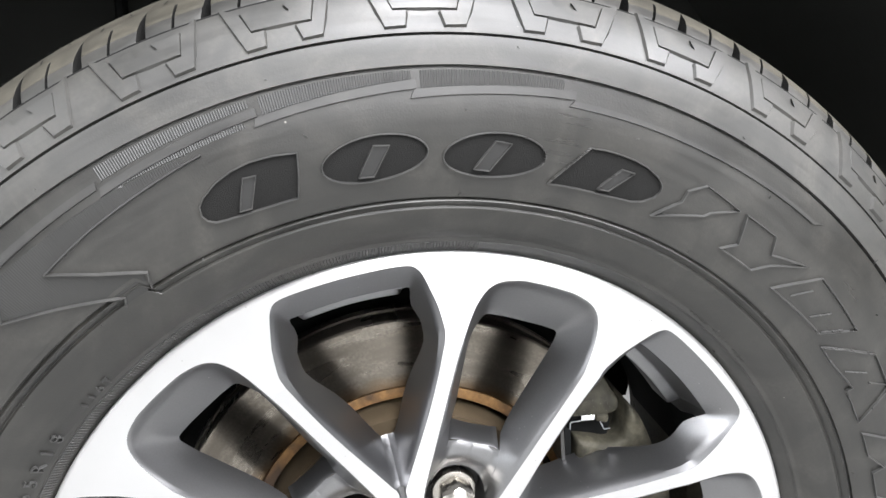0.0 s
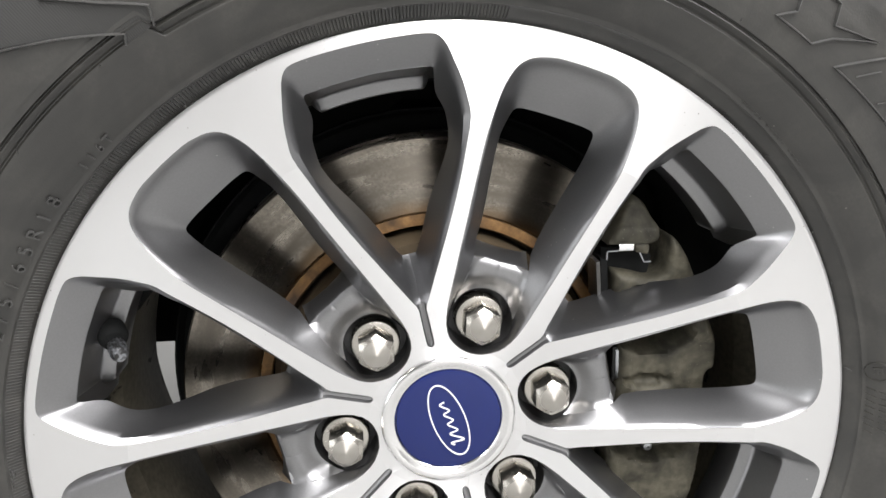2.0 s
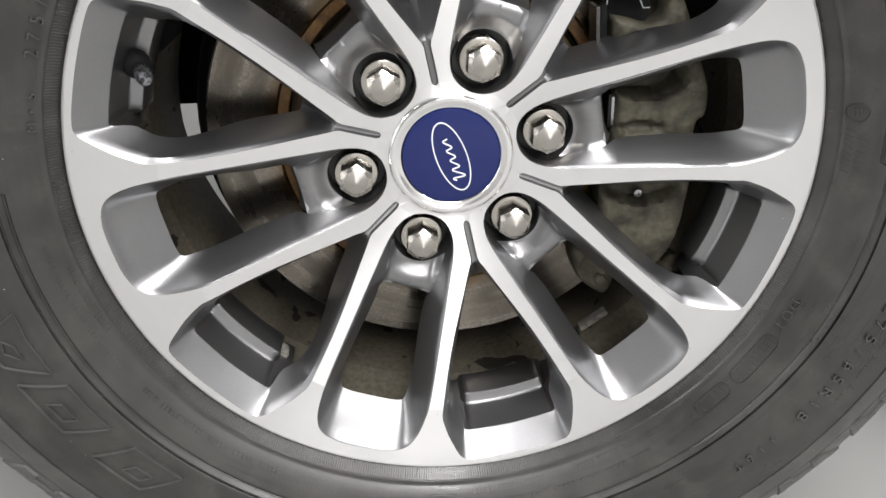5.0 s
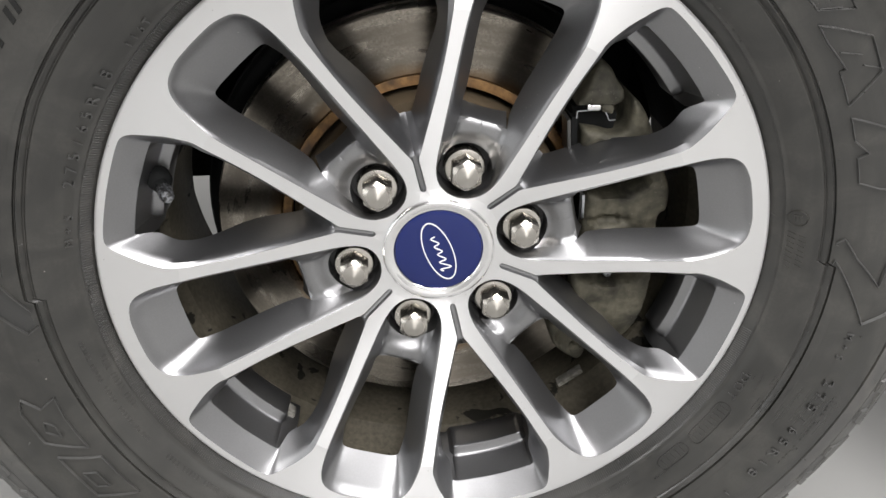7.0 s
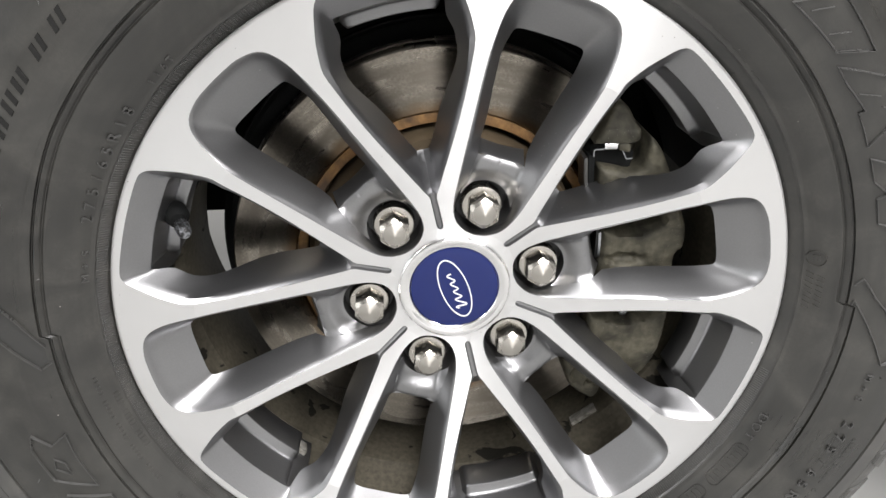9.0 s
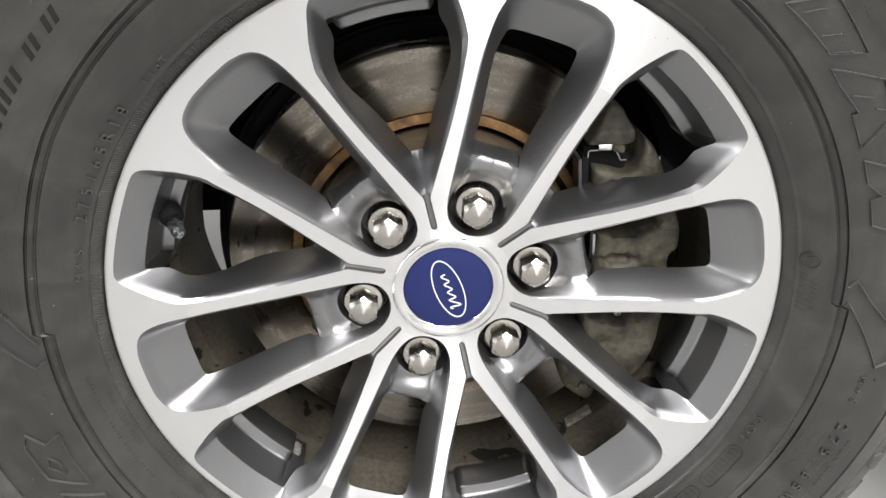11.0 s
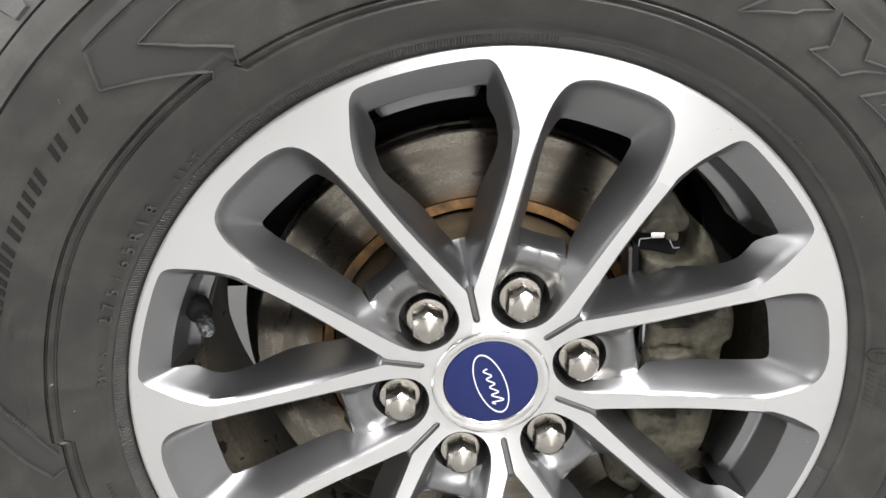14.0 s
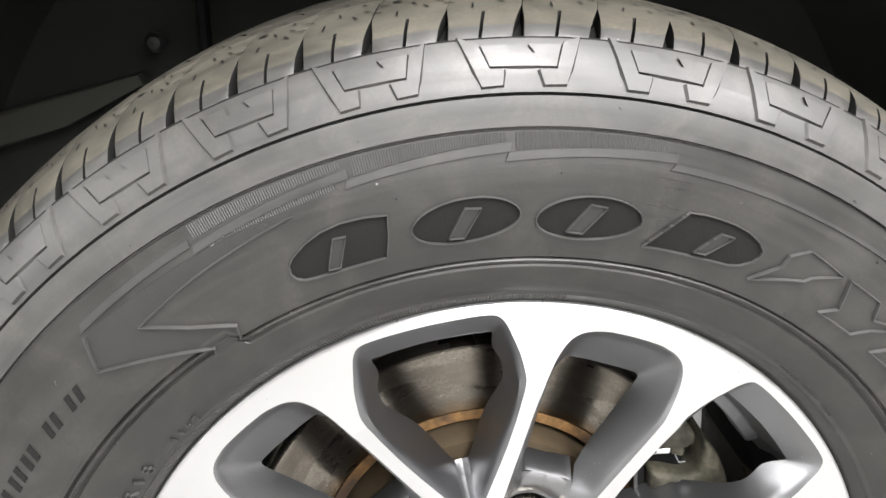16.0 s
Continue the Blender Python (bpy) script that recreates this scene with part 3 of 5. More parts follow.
# ledges inside the six wide windows
def ledge_mesh():
    """A raised pad on the barrel with rounded edges and sloping ends."""
    bm = bmesh.new()
    sect = [(.2221, -.0104, 8.6), (.2172, .0140, 8.6), (.2164, .0160, 8.45), (.2150, .0171, 8.3), (.2100, .0183, 8.25), (.2085, .0190, 8.3), (.2078, .0206, 8.35), (.2074, .045, 8.6), (.2265, .046, 9.4), (.2265, .0, 9.4)]
    rows = []
    n = 16
    for i in range(n + 1):
        u = -1 + 2 * i / n
        rows.append([bm.verts.new((r * math.cos(radians(w * u)), y, r * math.sin(radians(w * u)))) for r, y, w in sect])
    for p, q in zip(rows, rows[1:]):
        for j in range(len(sect)):
            bm.faces.new((p[j], p[(j + 1) % len(sect)], q[(j + 1) % len(sect)], q[j]))
    # the lower step on which the pad stands
    low = [(.2223, -.0100), (.2180, .0140), (.2138, .0240), (.2128, .0450), (.2262, .0455), (.2262, .0)]
    base = [[bm.verts.new((r * math.cos(radians(t)), y, r * math.sin(radians(t)))) for r, y in low] for t in [-12.5 + 25 * i / 12 for i in range(13)]]
    for p, q in zip(base, base[1:]):
        for j in range(len(low)):
            bm.faces.new((p[j], p[(j + 1) % len(low)], q[(j + 1) % len(low)], q[j]))
    # rounded shoulder, then the end runs down to the barrel
    for row, side in ((rows[0], -1), (rows[-1], 1)):
        prev = row
        for turn, drop in ((.30, .0007), (.75, .0030), (1.25, .0075)):
            a = [math.atan2(v.co.z, v.co.x) + side * radians(turn) for v in row]
            rad = [min(math.hypot(v.co.x, v.co.z) + drop, .2262) for v in row]
            nxt = [bm.verts.new((r * math.cos(t), v.co.y + drop * .25, r * math.sin(t))) for r, t, v in zip(rad, a, row)]
            for j in range(7):
                bm.faces.new((prev[j], prev[j + 1], nxt[j + 1], nxt[j]))
            prev = nxt
    bmesh.ops.recalc_face_normals(bm, faces=bm.faces)
    return bm


first = part("barrel_ledge", ledge_mesh(), M_PAINT, wheel, "", 38)
first.matrix_basis = ring_angle(PHASE + 30)
for k in range(1, 6):
    share("barrel_ledge", first, wheel, ring_angle(PHASE + 30 + 60 * k))

# hub ring and badge
part("hub_ring", turned([(.0435, .0125), (.0435, .0085), (.0428, .0070), (.0412, .0062), (.0395, .0060), (.0378, .0066), (.0362, .0078), (.0350, .0079), (.0341, .0088), (.0341, .02), (.0435, .02)], 96, True), M_CHROME, wheel, "bright satin chrome trim ring", 40)
badge = part("badge", turned([(.0340, .0125), (.0340, .0090), (.0334, .0080), (.030, .0074), (.02, .0067), (.01, .0064), (.0005, .0063)], 96, False, False, True), M_BLUE, wheel, "glossy dark blue round badge", 40)


def ribbon(points, width, y, closed=False, thick=0.0004):
    """A raised flat line through points in the plane of the badge."""
    bm = bmesh.new()
    n = len(points)
    rows = []
    for i in range(n):
        a = Vector(points[(i - 1) % n] if closed or i else points[0])
        b = Vector(points[(i + 1) % n] if closed or i < n - 1 else points[-1])
        d = (b - a).normalized()
        s = Vector((-d.y, d.x)) * width / 2
        p = Vector(points[i])
        rows.append([bm.verts.new((q.x, yy, q.y)) for q, yy in ((p + s, y + 0.0003), (p + s, y - thick), (p - s, y - thick), (p - s, y + 0.0003))])
    for i in range(n if closed else n - 1):
        p, q = rows[i], rows[(i + 1) % n]
        for j in range(4):
            bm.faces.new((p[j], p[(j + 1) % 4], q[(j + 1) % 4], q[j]))
    bmesh.ops.recalc_face_normals(bm, faces=bm.faces)
    return bm


oval = [(.0258 * math.cos(t), .0105 * math.sin(t)) for t in [2 * math.pi * k / 64 for k in range(64)]]
lie = ring_angle(111)
part("oval_line", ribbon(oval, .0008, .0066, True), M_WHITE, badge, "thin silver-white oval line").matrix_basis = lie
# a plain wave, taller at its start, in place of the script
wave = [(-.0185 + .0325 * u, (.0048 - .0027 * min(1, u * 2.5)) * math.sin(2 * math.pi * (4.5 * u + .1)) - .0004) for u in [k / 120 for k in range(121)]]
wave = [(x + .45 * z, z) for x, z in wave]
part("badge_wave", ribbon(wave, .0010, .0066), M_WHITE, badge, "silver-white wavy line").matrix_basis = lie

# valve stem
valve = empty("valve_stem")
valve.parent = wheel
valve.matrix_basis = ring_angle(162) @ Matrix.Translation((.2095, .004, 0)) @ Matrix.Rotation(radians(-24), 4, "Z")
valve["label"] = "black rubber tyre valve with a ribbed metal cap"
part("valve_base", turned([(.0085, .012), (.0088, .004), (.0075, .000), (.0052, -.002), (.0046, -.012)], 28), M_DARK, valve, "", 40)


def cap_mesh():
    bm = bmesh.new()
    rows = []
    for y, r, amp in ((-.008, .0046, 1), (-.0085, .0050, 1), (-.0195, .0048, 1), (-.0215, .0042, .4), (-.0235, .0030, 0), (-.0240, .0008, 0)):
        rows.append([bm.verts.new(((r + amp * (.0004 if k % 2 else -.0003)) * math.cos(2 * math.pi * k / 32), y, (r + amp * (.0004 if k % 2 else -.0003)) * math.sin(2 * math.pi * k / 32))) for k in range(32)])
    for p, q in zip(rows, rows[1:]):
        for k in range(32):
            bm.faces.new((p[k], p[(k + 1) % 32], q[(k + 1) % 32], q[k]))
    bm.faces.new(rows[-1])
    bmesh.ops.recalc_face_normals(bm, faces=bm.faces)
    return bm


part("valve_cap", cap_mesh(), M_VALVE, valve, "ribbed grey metal valve cap", 45)

# ---- the brake ----
brake = tagged(empty("brake_disc", Matrix.Translation((0, 0, ZC))), "worn iron brake disc with a rusty inner band behind the wheel", "brake disc")
part("friction_ring", turned([(.1235, .066), (.1240, .0632), (.1255, .062), (.1738, .062), (.1750, .0632), (.1750, .072), (.1735, .073), (.1735, .085), (.1750, .086), (.1750, .095), (.1230, .095)], 192, True), M_ROTOR, brake, "", 30)
part("rust_band", turned([(.1236, .068), (.1236, .0628), (.1225, .0622), (.1165, .0622), (.1158, .0635), (.1158, .068)], 160, True), M_RUST, brake, "orange-brown rusty band", 30)
part("hat", turned([(.1160, .086), (.1110, .086), (.1104, .053), (.1085, .047), (.06, .046), (.03, .046), (.03, .09), (.116, .09)], 160, True), M_RUST2, brake, "dull rust-brown disc hat", 30)
part("hub", turned([(.0005, .038), (.034, .038), (.036, .041), (.036, .09)], 48), M_CAST, brake, "", 30)

shield = tagged(empty("splash_shield", Matrix.Translation((0, 0, ZC))), "black pressed-steel splash shield behind the brake disc", "splash shield")
part("plate", turned([(.06, .112), (.184, .112), (.184, .115), (.06, .116)], 96, True), M_DARK, shield)
part("rolled_edge", turned([(.184, .112), (.188, .106), (.1895, .106), (.1895, .115), (.184, .115)], 96, True), M_DARK, shield)


def polar(pairs):
    return [Vector((r * math.cos(radians(a)), r * math.sin(radians(a)))) for a, r in pairs]


def slab(points, y0, y1, bevel=0.003, bulge=0.0):
    """A solid with this outline in the wheel's plane, from y0 (front) to y1, with rounded front edges."""
    bm = bmesh.new()
    c = sum(points, Vector((0, 0))) / len(points)
    rows = []
    for k, y in ((0.0, y1), (0.0, y0 + bevel), (0.3, y0 + bevel * 0.3), (1.0, y0)):
        rows.append([bm.verts.new((p + (c - p).normalized() * bevel * k).to_3d().xzy) for p in points])
        for v in rows[-1]:
            v.co.y = y
    n = len(points)
    for a, b in zip(rows, rows[1:]):
        for k in range(n):
            bm.faces.new((a[k], a[(k + 1) % n], b[(k + 1) % n], b[k]))
    mid = bm.verts.new((c.x, y0 - bulge, c.y))
    for k in range(n):
        bm.faces.new((rows[-1][k], rows[-1][(k + 1) % n], mid))
    bm.faces.new(rows[0])
    bmesh.ops.recalc_face_normals(bm, faces=bm.faces)
    return bm


def cast(points, y0, y1, rounding=.006, dents=(), lean=0.0, split=None, seed=1):
    """A casting with this outline in the wheel's plane: rounded edges, an uneven skin and hollows (x, z, half width, half height, depth)."""
    from mathutils.geometry import delaunay_2d_cdt
    from mathutils import noise as lumps
    flat = [Vector((q.x, q.y)) for q in densify([(*q, 0) for q in points + points[:1]], 4)[:-1]]
    n = len(flat)
    lo, hi = Vector((min(q.x for q in flat), min(q.y for q in flat))), Vector((max(q.x for q in flat), max(q.y for q in flat)))
    grid, step = [], .0026
    for i in range(int((hi.x - lo.x) / step)):
        for j in range(int((hi.y - lo.y) / step)):
            grid.append(Vector((lo.x + step * (i + .5 + .25 * (j % 2)), lo.y + step * (j + .5))))

    def depth(q):
        d = 1.0
        for k in range(n):
            a, b = flat[k], flat[(k + 1) % n]
            ab = b - a
            u = min(1, max(0, (q - a).dot(ab) / max(ab.length_squared, 1e-12)))
            d = min(d, (q - a - ab * u).length)
        k = 1 - min(1, d / rounding)
        y = y0 + rounding * (1 - math.sqrt(max(0, 1 - k * k)))
        for cx, cz, wx, wz, deep in dents:
            e = math.sqrt(((q.x - cx) / wx) ** 2 + ((q.y - cz) / wz) ** 2)
            u = min(1, max(0, (1.22 - e) / .34))
            y += deep * u * u * (3 - 2 * u)
        if split is not None and q.y > split:
            y += min(.0035, (q.y - split) * 3) + (q.y - split) * lean
        return min(y + .0005 * lumps.noise(Vector((q.x, q.y, seed)) * 130) + .0003 * lumps.noise(Vector((q.x, q.y, seed)) * 420), y1 - .002)

    vs, es, fs, *_ = delaunay_2d_cdt(flat + grid, [(i, (i + 1) % n) for i in range(n)], [list(range(n))], 1, 1e-7)
    bm = bmesh.new()
    top = [bm.verts.new((v.x, depth(v), v.y)) for v in vs]
    for f in fs:
        bm.faces.new([top[i] for i in f])
    rim = [min(range(len(vs)), key=lambda i: (vs[i] - q).length_squared) for q in flat]
    back = [bm.verts.new((q.x, y1, q.y)) for q in flat]
    for i in range(n):
        a, b = top[rim[i]], top[rim[(i + 1) % n]]
        if a is not b:
            bm.faces.new((a, b, back[(i + 1) % n], back[i]))
    bm.faces.new(back)
    for v in [v for v in bm.verts if not v.link_faces]:
        bm.verts.remove(v)
    bmesh.ops.recalc_face_normals(bm, faces=bm.faces)
    return bm


def wire(points, y, thick, name, mat, parent, label=""):
    """A thin bent strip through points in the wheel's plane."""
    part(name, ribbon(points, thick, y, False, thick), mat, parent, label)


caliper = tagged(empty("brake_caliper", Matrix.Translation((0, 0, ZC))), "dusty cast-iron brake caliper with a shiny pad clip", "brake caliper")
part("bracket_ear", cast([(.1050, .1075), (.1109, .1178), (.1175, .1301), (.1225, .1377), (.1301, .1335), (.1353, .1241), (.1388, .1190), (.1395, .1115), (.1359, .1083), (.1283, .1072)], .026, .058, .0022, (), .35, .1185, 2), M_CAST, caliper, "", 50)
part("bracket_ear", cast([(.0960, -.0860), (.1060, -.0810), (.1160, -.0860), (.1306, -.1068), (.1310, -.1180), (.1270, -.1250), (.1195, -.1250), (.1021, -.1098)], .030, .060, .005, ((.1130, -.1010, .008, .010, .004),), seed=5), M_CAST, caliper, "", 50)
bolt = part("bracket_bolt", turned([(.0005, .0), (.0042, .0), (.0056, .0014), (.0056, .02)], 6), M_CAST, caliper, "", 30)
bolt.matrix_basis = Matrix.Translation((.1205, .0285, -.1125))
part("body", cast([(.1104, .0897), (.1239, .0872), (.1352, .0846), (.1434, .0890), (.1462, .0992), (.1468, .1085), (.1492, .1117), (.1576, .1013), (.1666, .0826), (.1722, .0660), (.1798, .0501), (.1844, .0369), (.1845, .0205), (.1790, .0158), (.1778, .0040),
                   (.1800, -.0200), (.1796, -.0419), (.1763, -.0700), (.1690, -.0900), (.1560, -.1020), (.1400, -.0960), (.1260, -.0800), (.1150, -.0580), (.1120, -.0350), (.1160, -.0010), (.1172, .0150), (.1168, .0330), (.1150, .0500), (.1110, .0680)],
                  .024, .100, .0055, ((.1400, .0480, .0240, .0135, .024), (.1370, .0125, .0155, .0040, .007), (.1435, -.0330, .0270, .0125, .014), (.1280, .0730, .0130, .0060, .004)), seed=9), M_CAST, caliper, "", 60)
part("piston_bolt", turned([(.0005, .0), (.0030, .0006), (.0036, .002), (.0036, .012)], 14), M_CAP, caliper, "", 40).matrix_basis = Matrix.Translation((.1445, .0340, -.0420))
part("pad_plate", slab([Vector(q) for q in ((.1040, .1035), (.1330, .1035), (.1400, .0960), (.1375, .0810), (.1060, .0840))], .040, .062, .002), M_DARK, caliper, "black backing plate", 35)
part("pad_plate", slab([Vector(q) for q in ((.1022, .0976), (.1067, .0966), (.1092, .0695), (.1046, .0690))], .032, .060, .001), M_DARK, caliper, "black backing plate", 35)
part("pad_shim", slab([Vector(q) for q in ((.0985, .0955), (.1010, .0963), (.1034, .0696), (.1008, .0690))], .029, .050, .0004), M_BAND, caliper, "dull steel shim edge", 35)
part("pad_shim", slab([Vector(q) for q in ((.1150, .0340), (.1172, .0345), (.1184, .0140), (.1160, .0130))], .0285, .05, .0007), M_CAP, caliper, "bright worn pad edge", 35)
part("pad_shim", slab([Vector(q) for q in ((.1135, .0355), (.1185, .0365), (.1200, .0125), (.1142, .0110))], .0305, .05, .0007), M_BLACK, caliper, "black pad edge", 35)
pad_clip = empty("pad_clip")
pad_clip.parent = caliper
pad_clip["label"] = "shiny steel pad clip"
roll = bmesh.new()
bent = [[roll.verts.new((x, .0262 + .0022 * (1 - math.sin(math.pi * k / 8)), .1059 + .0031 * math.cos(math.pi * k / 8))) for k in range(9)] for x in (.1126, .1132, .1216, .1222)]
for p, q in zip(bent, bent[1:]):
    for k in range(8):
        roll.faces.new((p[k], p[k + 1], q[k + 1], q[k]))
bmesh.ops.recalc_face_normals(roll, faces=roll.faces)
bmesh.ops.solidify(roll, geom=roll.faces[:], thickness=.0006)
part("clip_roll", roll, M_CHROME, pad_clip, "", 40)
part("clip_tab", cast([(.1228, .1090), (.1300, .1086), (.1331, .1060), (.1322, .1008), (.1272, .1016), (.1240, .1030)], .0265, .034, .0016, (), seed=3), M_CAST, pad_clip, "worn rusty clip end", 50)
wire([(.1052, .0975), (.1053, .1022), (.1060, .1030), (.1128, .1033)], .0285, .0007, "clip_wire", M_CAP, pad_clip)
wire([(.1270, .1018), (.1285, .0990), (.1304, .0953), (.1350, .0956)], .0285, .0007, "clip_wire", M_CAP, pad_clip)

# knuckle and axle behind the brake; plates added to black out the lit background
knuckle = tagged(empty("axle_knuckle", Matrix.Translation((0, 0, ZC))), "dark suspension knuckle and axle end behind the brake, with added view-blocking plates", "axle")
# slab drawn wide enough to keep the view behind dark
part("knuckle", slab(polar([(95, .19), (60, .215), (35, .22), (22, .19), (0, .18), (-20, .20), (-45, .23), (-75, .21), (-100, .20), (-135, .19), (-150, .14), (165, .10), (140, .15)]), .135, .20, .01), M_DARK, knuckle, "", 35)
# dark plates added to hide the bright floor behind the wheel
part("gap_blocker", slab(polar([(6, .16), (6, .229), (11, .236), (14, .262), (30, .27), (48, .27), (66, .262), (66, .20), (40, .19)]), .216, .222, .002), M_DARK, knuckle, "", 35)
part("gap_blocker", slab(polar([(124, .20), (124, .262), (135, .268), (147, .268), (157, .262), (169, .245), (184.5, .240), (186.5, .15), (150, .15)]), .216, .222, .002), M_DARK, knuckle, "", 35)
part("axle_tube", turned([(.045, .2), (.045, .75)], 32), M_DARK, knuckle, "", 35)

# ---- the tyre ----
TYRE = [(.2440, -.018), (.2470, -.0215), (.252, -.027), (.262, -.036), (.275, -.0438), (.288, -.0496), (.300, -.0529), (.312, -.0546), (.320, -.0549), (.331, -.0541), (.343, -.0518), (.356, -.0492), (.364, -.0474), (.372, -.0446), (.380, -.0404), (.388, -.0345),
        (.3955, -.027), (.4010, -.018), (.4066, -.002), (.4113, .03), (.4127, .083)]
PR = [(p.x, p.y) for p in densify(TYRE + [(r, .166 - y) for r, y in TYRE[-2::-1]], 6)]
HALF = len(PR) // 2
PR_R, PR_Y = np.array([p[0] for p in PR[:HALF]]), np.array([p[1] for p in PR[:HALF]])
ALL_R, ALL_Y = np.array([p[0] for p in PR]), np.array([p[1] for p in PR])
PR_S = np.concatenate([[0], np.cumsum([math.hypot(b[0] - a[0], b[1] - a[1]) for a, b in zip(PR, PR[1:])])])


def surf(deg, r, h=0.0):
    """A point h metres over the outer sidewall at radius r and this angle."""
    y = float(np.interp(r, PR_R, PR_Y))
    d = 0.0008
    dy = float(np.interp(r + d, PR_R, PR_Y)) - float(np.interp(r - d, PR_R, PR_Y))
    n = Vector((dy, -2 * d)).normalized()
    rr, yy, a = r + n.x * h, y + n.y * h, radians(deg)
    return Vector((rr * math.cos(a), yy, rr * math.sin(a)))


def along(deg, s, h=0.0):
    """The same by the length s along the cross-section, which goes on over the tread."""
    r, y = float(np.interp(s, PR_S, ALL_R)), float(np.interp(s, PR_S, ALL_Y))
    d = 0.001
    t = Vector((float(np.interp(s + d, PR_S, ALL_R)) - float(np.interp(s - d, PR_S, ALL_R)),
                float(np.interp(s + d, PR_S, ALL_Y)) - float(np.interp(s - d, PR_S, ALL_Y)))).normalized()
    rr, yy, a = r + t.y * h, y - t.x * h, radians(deg)
    return Vector((rr * math.cos(a), yy, rr * math.sin(a)))


def s_of(r):
    return float(np.interp(r, PR_R, PR_S[:HALF]))


tyre = tagged(empty("tyre", Matrix.Translation((0, 0, ZC))), "black all-season truck tyre with dusty tread and raised sidewall marks", "tyre")


RING_A = [-180, -163, -153, -90, -25, -1, 1.1, 1.6, 80, 107, 121.5, 122.3, 150, 162, 170, 179.4, 180]
RING_R = [.2772, .2776, .2787, .2815, .2846, .2820, .2820, .2766, .2766, .2784, .2793, .2860, .2864, .2837, .2826, .2822, .2772]


def ring_h(d):
    """Relief of the stepped line round the sidewall, d outward from its inner edge."""
    return float(np.interp(d, [-.0006, 0, .0007, .0013, .0044, .0048, .0051, .0058, .0066, .0140], [0, -.0013, -.0013, -.0006, .0010, .0009, -.0014, -.0014, .0005, 0]))


def carcass():
    lo, hi, end = s_of(.2715), s_of(.2960), float(PR_S[-1])
    outer = sorted([q for q in np.arange(0, lo, .0012)] + [q for q in np.arange(hi, end + 1e-6, .0012)] + [s_of(r) + d for r in (.3515, .3675) for d in np.arange(-.0030, .0030, .0003)])
    angles = sorted([360 * k / 300 - 180 for k in range(300)] + [1.1, 1.35, 1.6, 121.5, 121.9, 122.3, 179.4, 179.7])
    bm = bmesh.new()
    cols, known = [], {}
    for a in angles:
        ri = float(np.interp(a, RING_A, RING_R))
        s0 = s_of(ri)
        band = list(np.linspace(lo, s0 - .0009, 8)) + list(np.arange(s0 - .0006, s0 + .0075, .00035)) + list(np.linspace(s0 + .0085, hi - .0004, 8))
        col = []
        for s in [q for q in outer if q < lo] + band + [q for q in outer if q >= hi]:
            r = float(np.interp(s, PR_S, ALL_R))
            h = 0.0
            if s < end / 2:
                if lo <= s < hi:
                    h = ring_h(r - ri)
                elif abs(r - .3515) < .0006 or abs(r - .3675) < .0006:
                    h = -.0026
                elif .3515 < r < .3675:
                    h = .0006
                elif r < .2575:
                    h = .0011 * max(0, 1 - abs(r - .2556) / .0014)
            if r > .3935:
                h = -.0085 * min(1, (r - .3935) / .0012)
            key = (round(float(s), 7), round(h, 7))
            if key not in known:
                known[key] = along(0, s, h)
            p = known[key]
            v = Vector((p.x * math.cos(radians(a)), p.y, max(p.x * math.sin(radians(a)), -ZC + .0005)))
            col.append((bm.verts.new(v), r))
        cols.append(col)
    n = len(cols)
    for i in range(n):
        p, q = cols[i], cols[(i + 1) % n]
        for j in range(len(p) - 1):
            f = bm.faces.new((p[j][0], p[j + 1][0], q[j + 1][0], q[j][0]))
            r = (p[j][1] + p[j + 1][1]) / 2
            # the shoulder takes the pale rubber that carries its sheen
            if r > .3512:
                # ring groove and tread floor are black, their shade put into the colour
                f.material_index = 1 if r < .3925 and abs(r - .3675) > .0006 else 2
    bmesh.ops.recalc_face_normals(bm, faces=bm.faces)
    return bm


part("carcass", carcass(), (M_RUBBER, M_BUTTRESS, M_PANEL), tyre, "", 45)


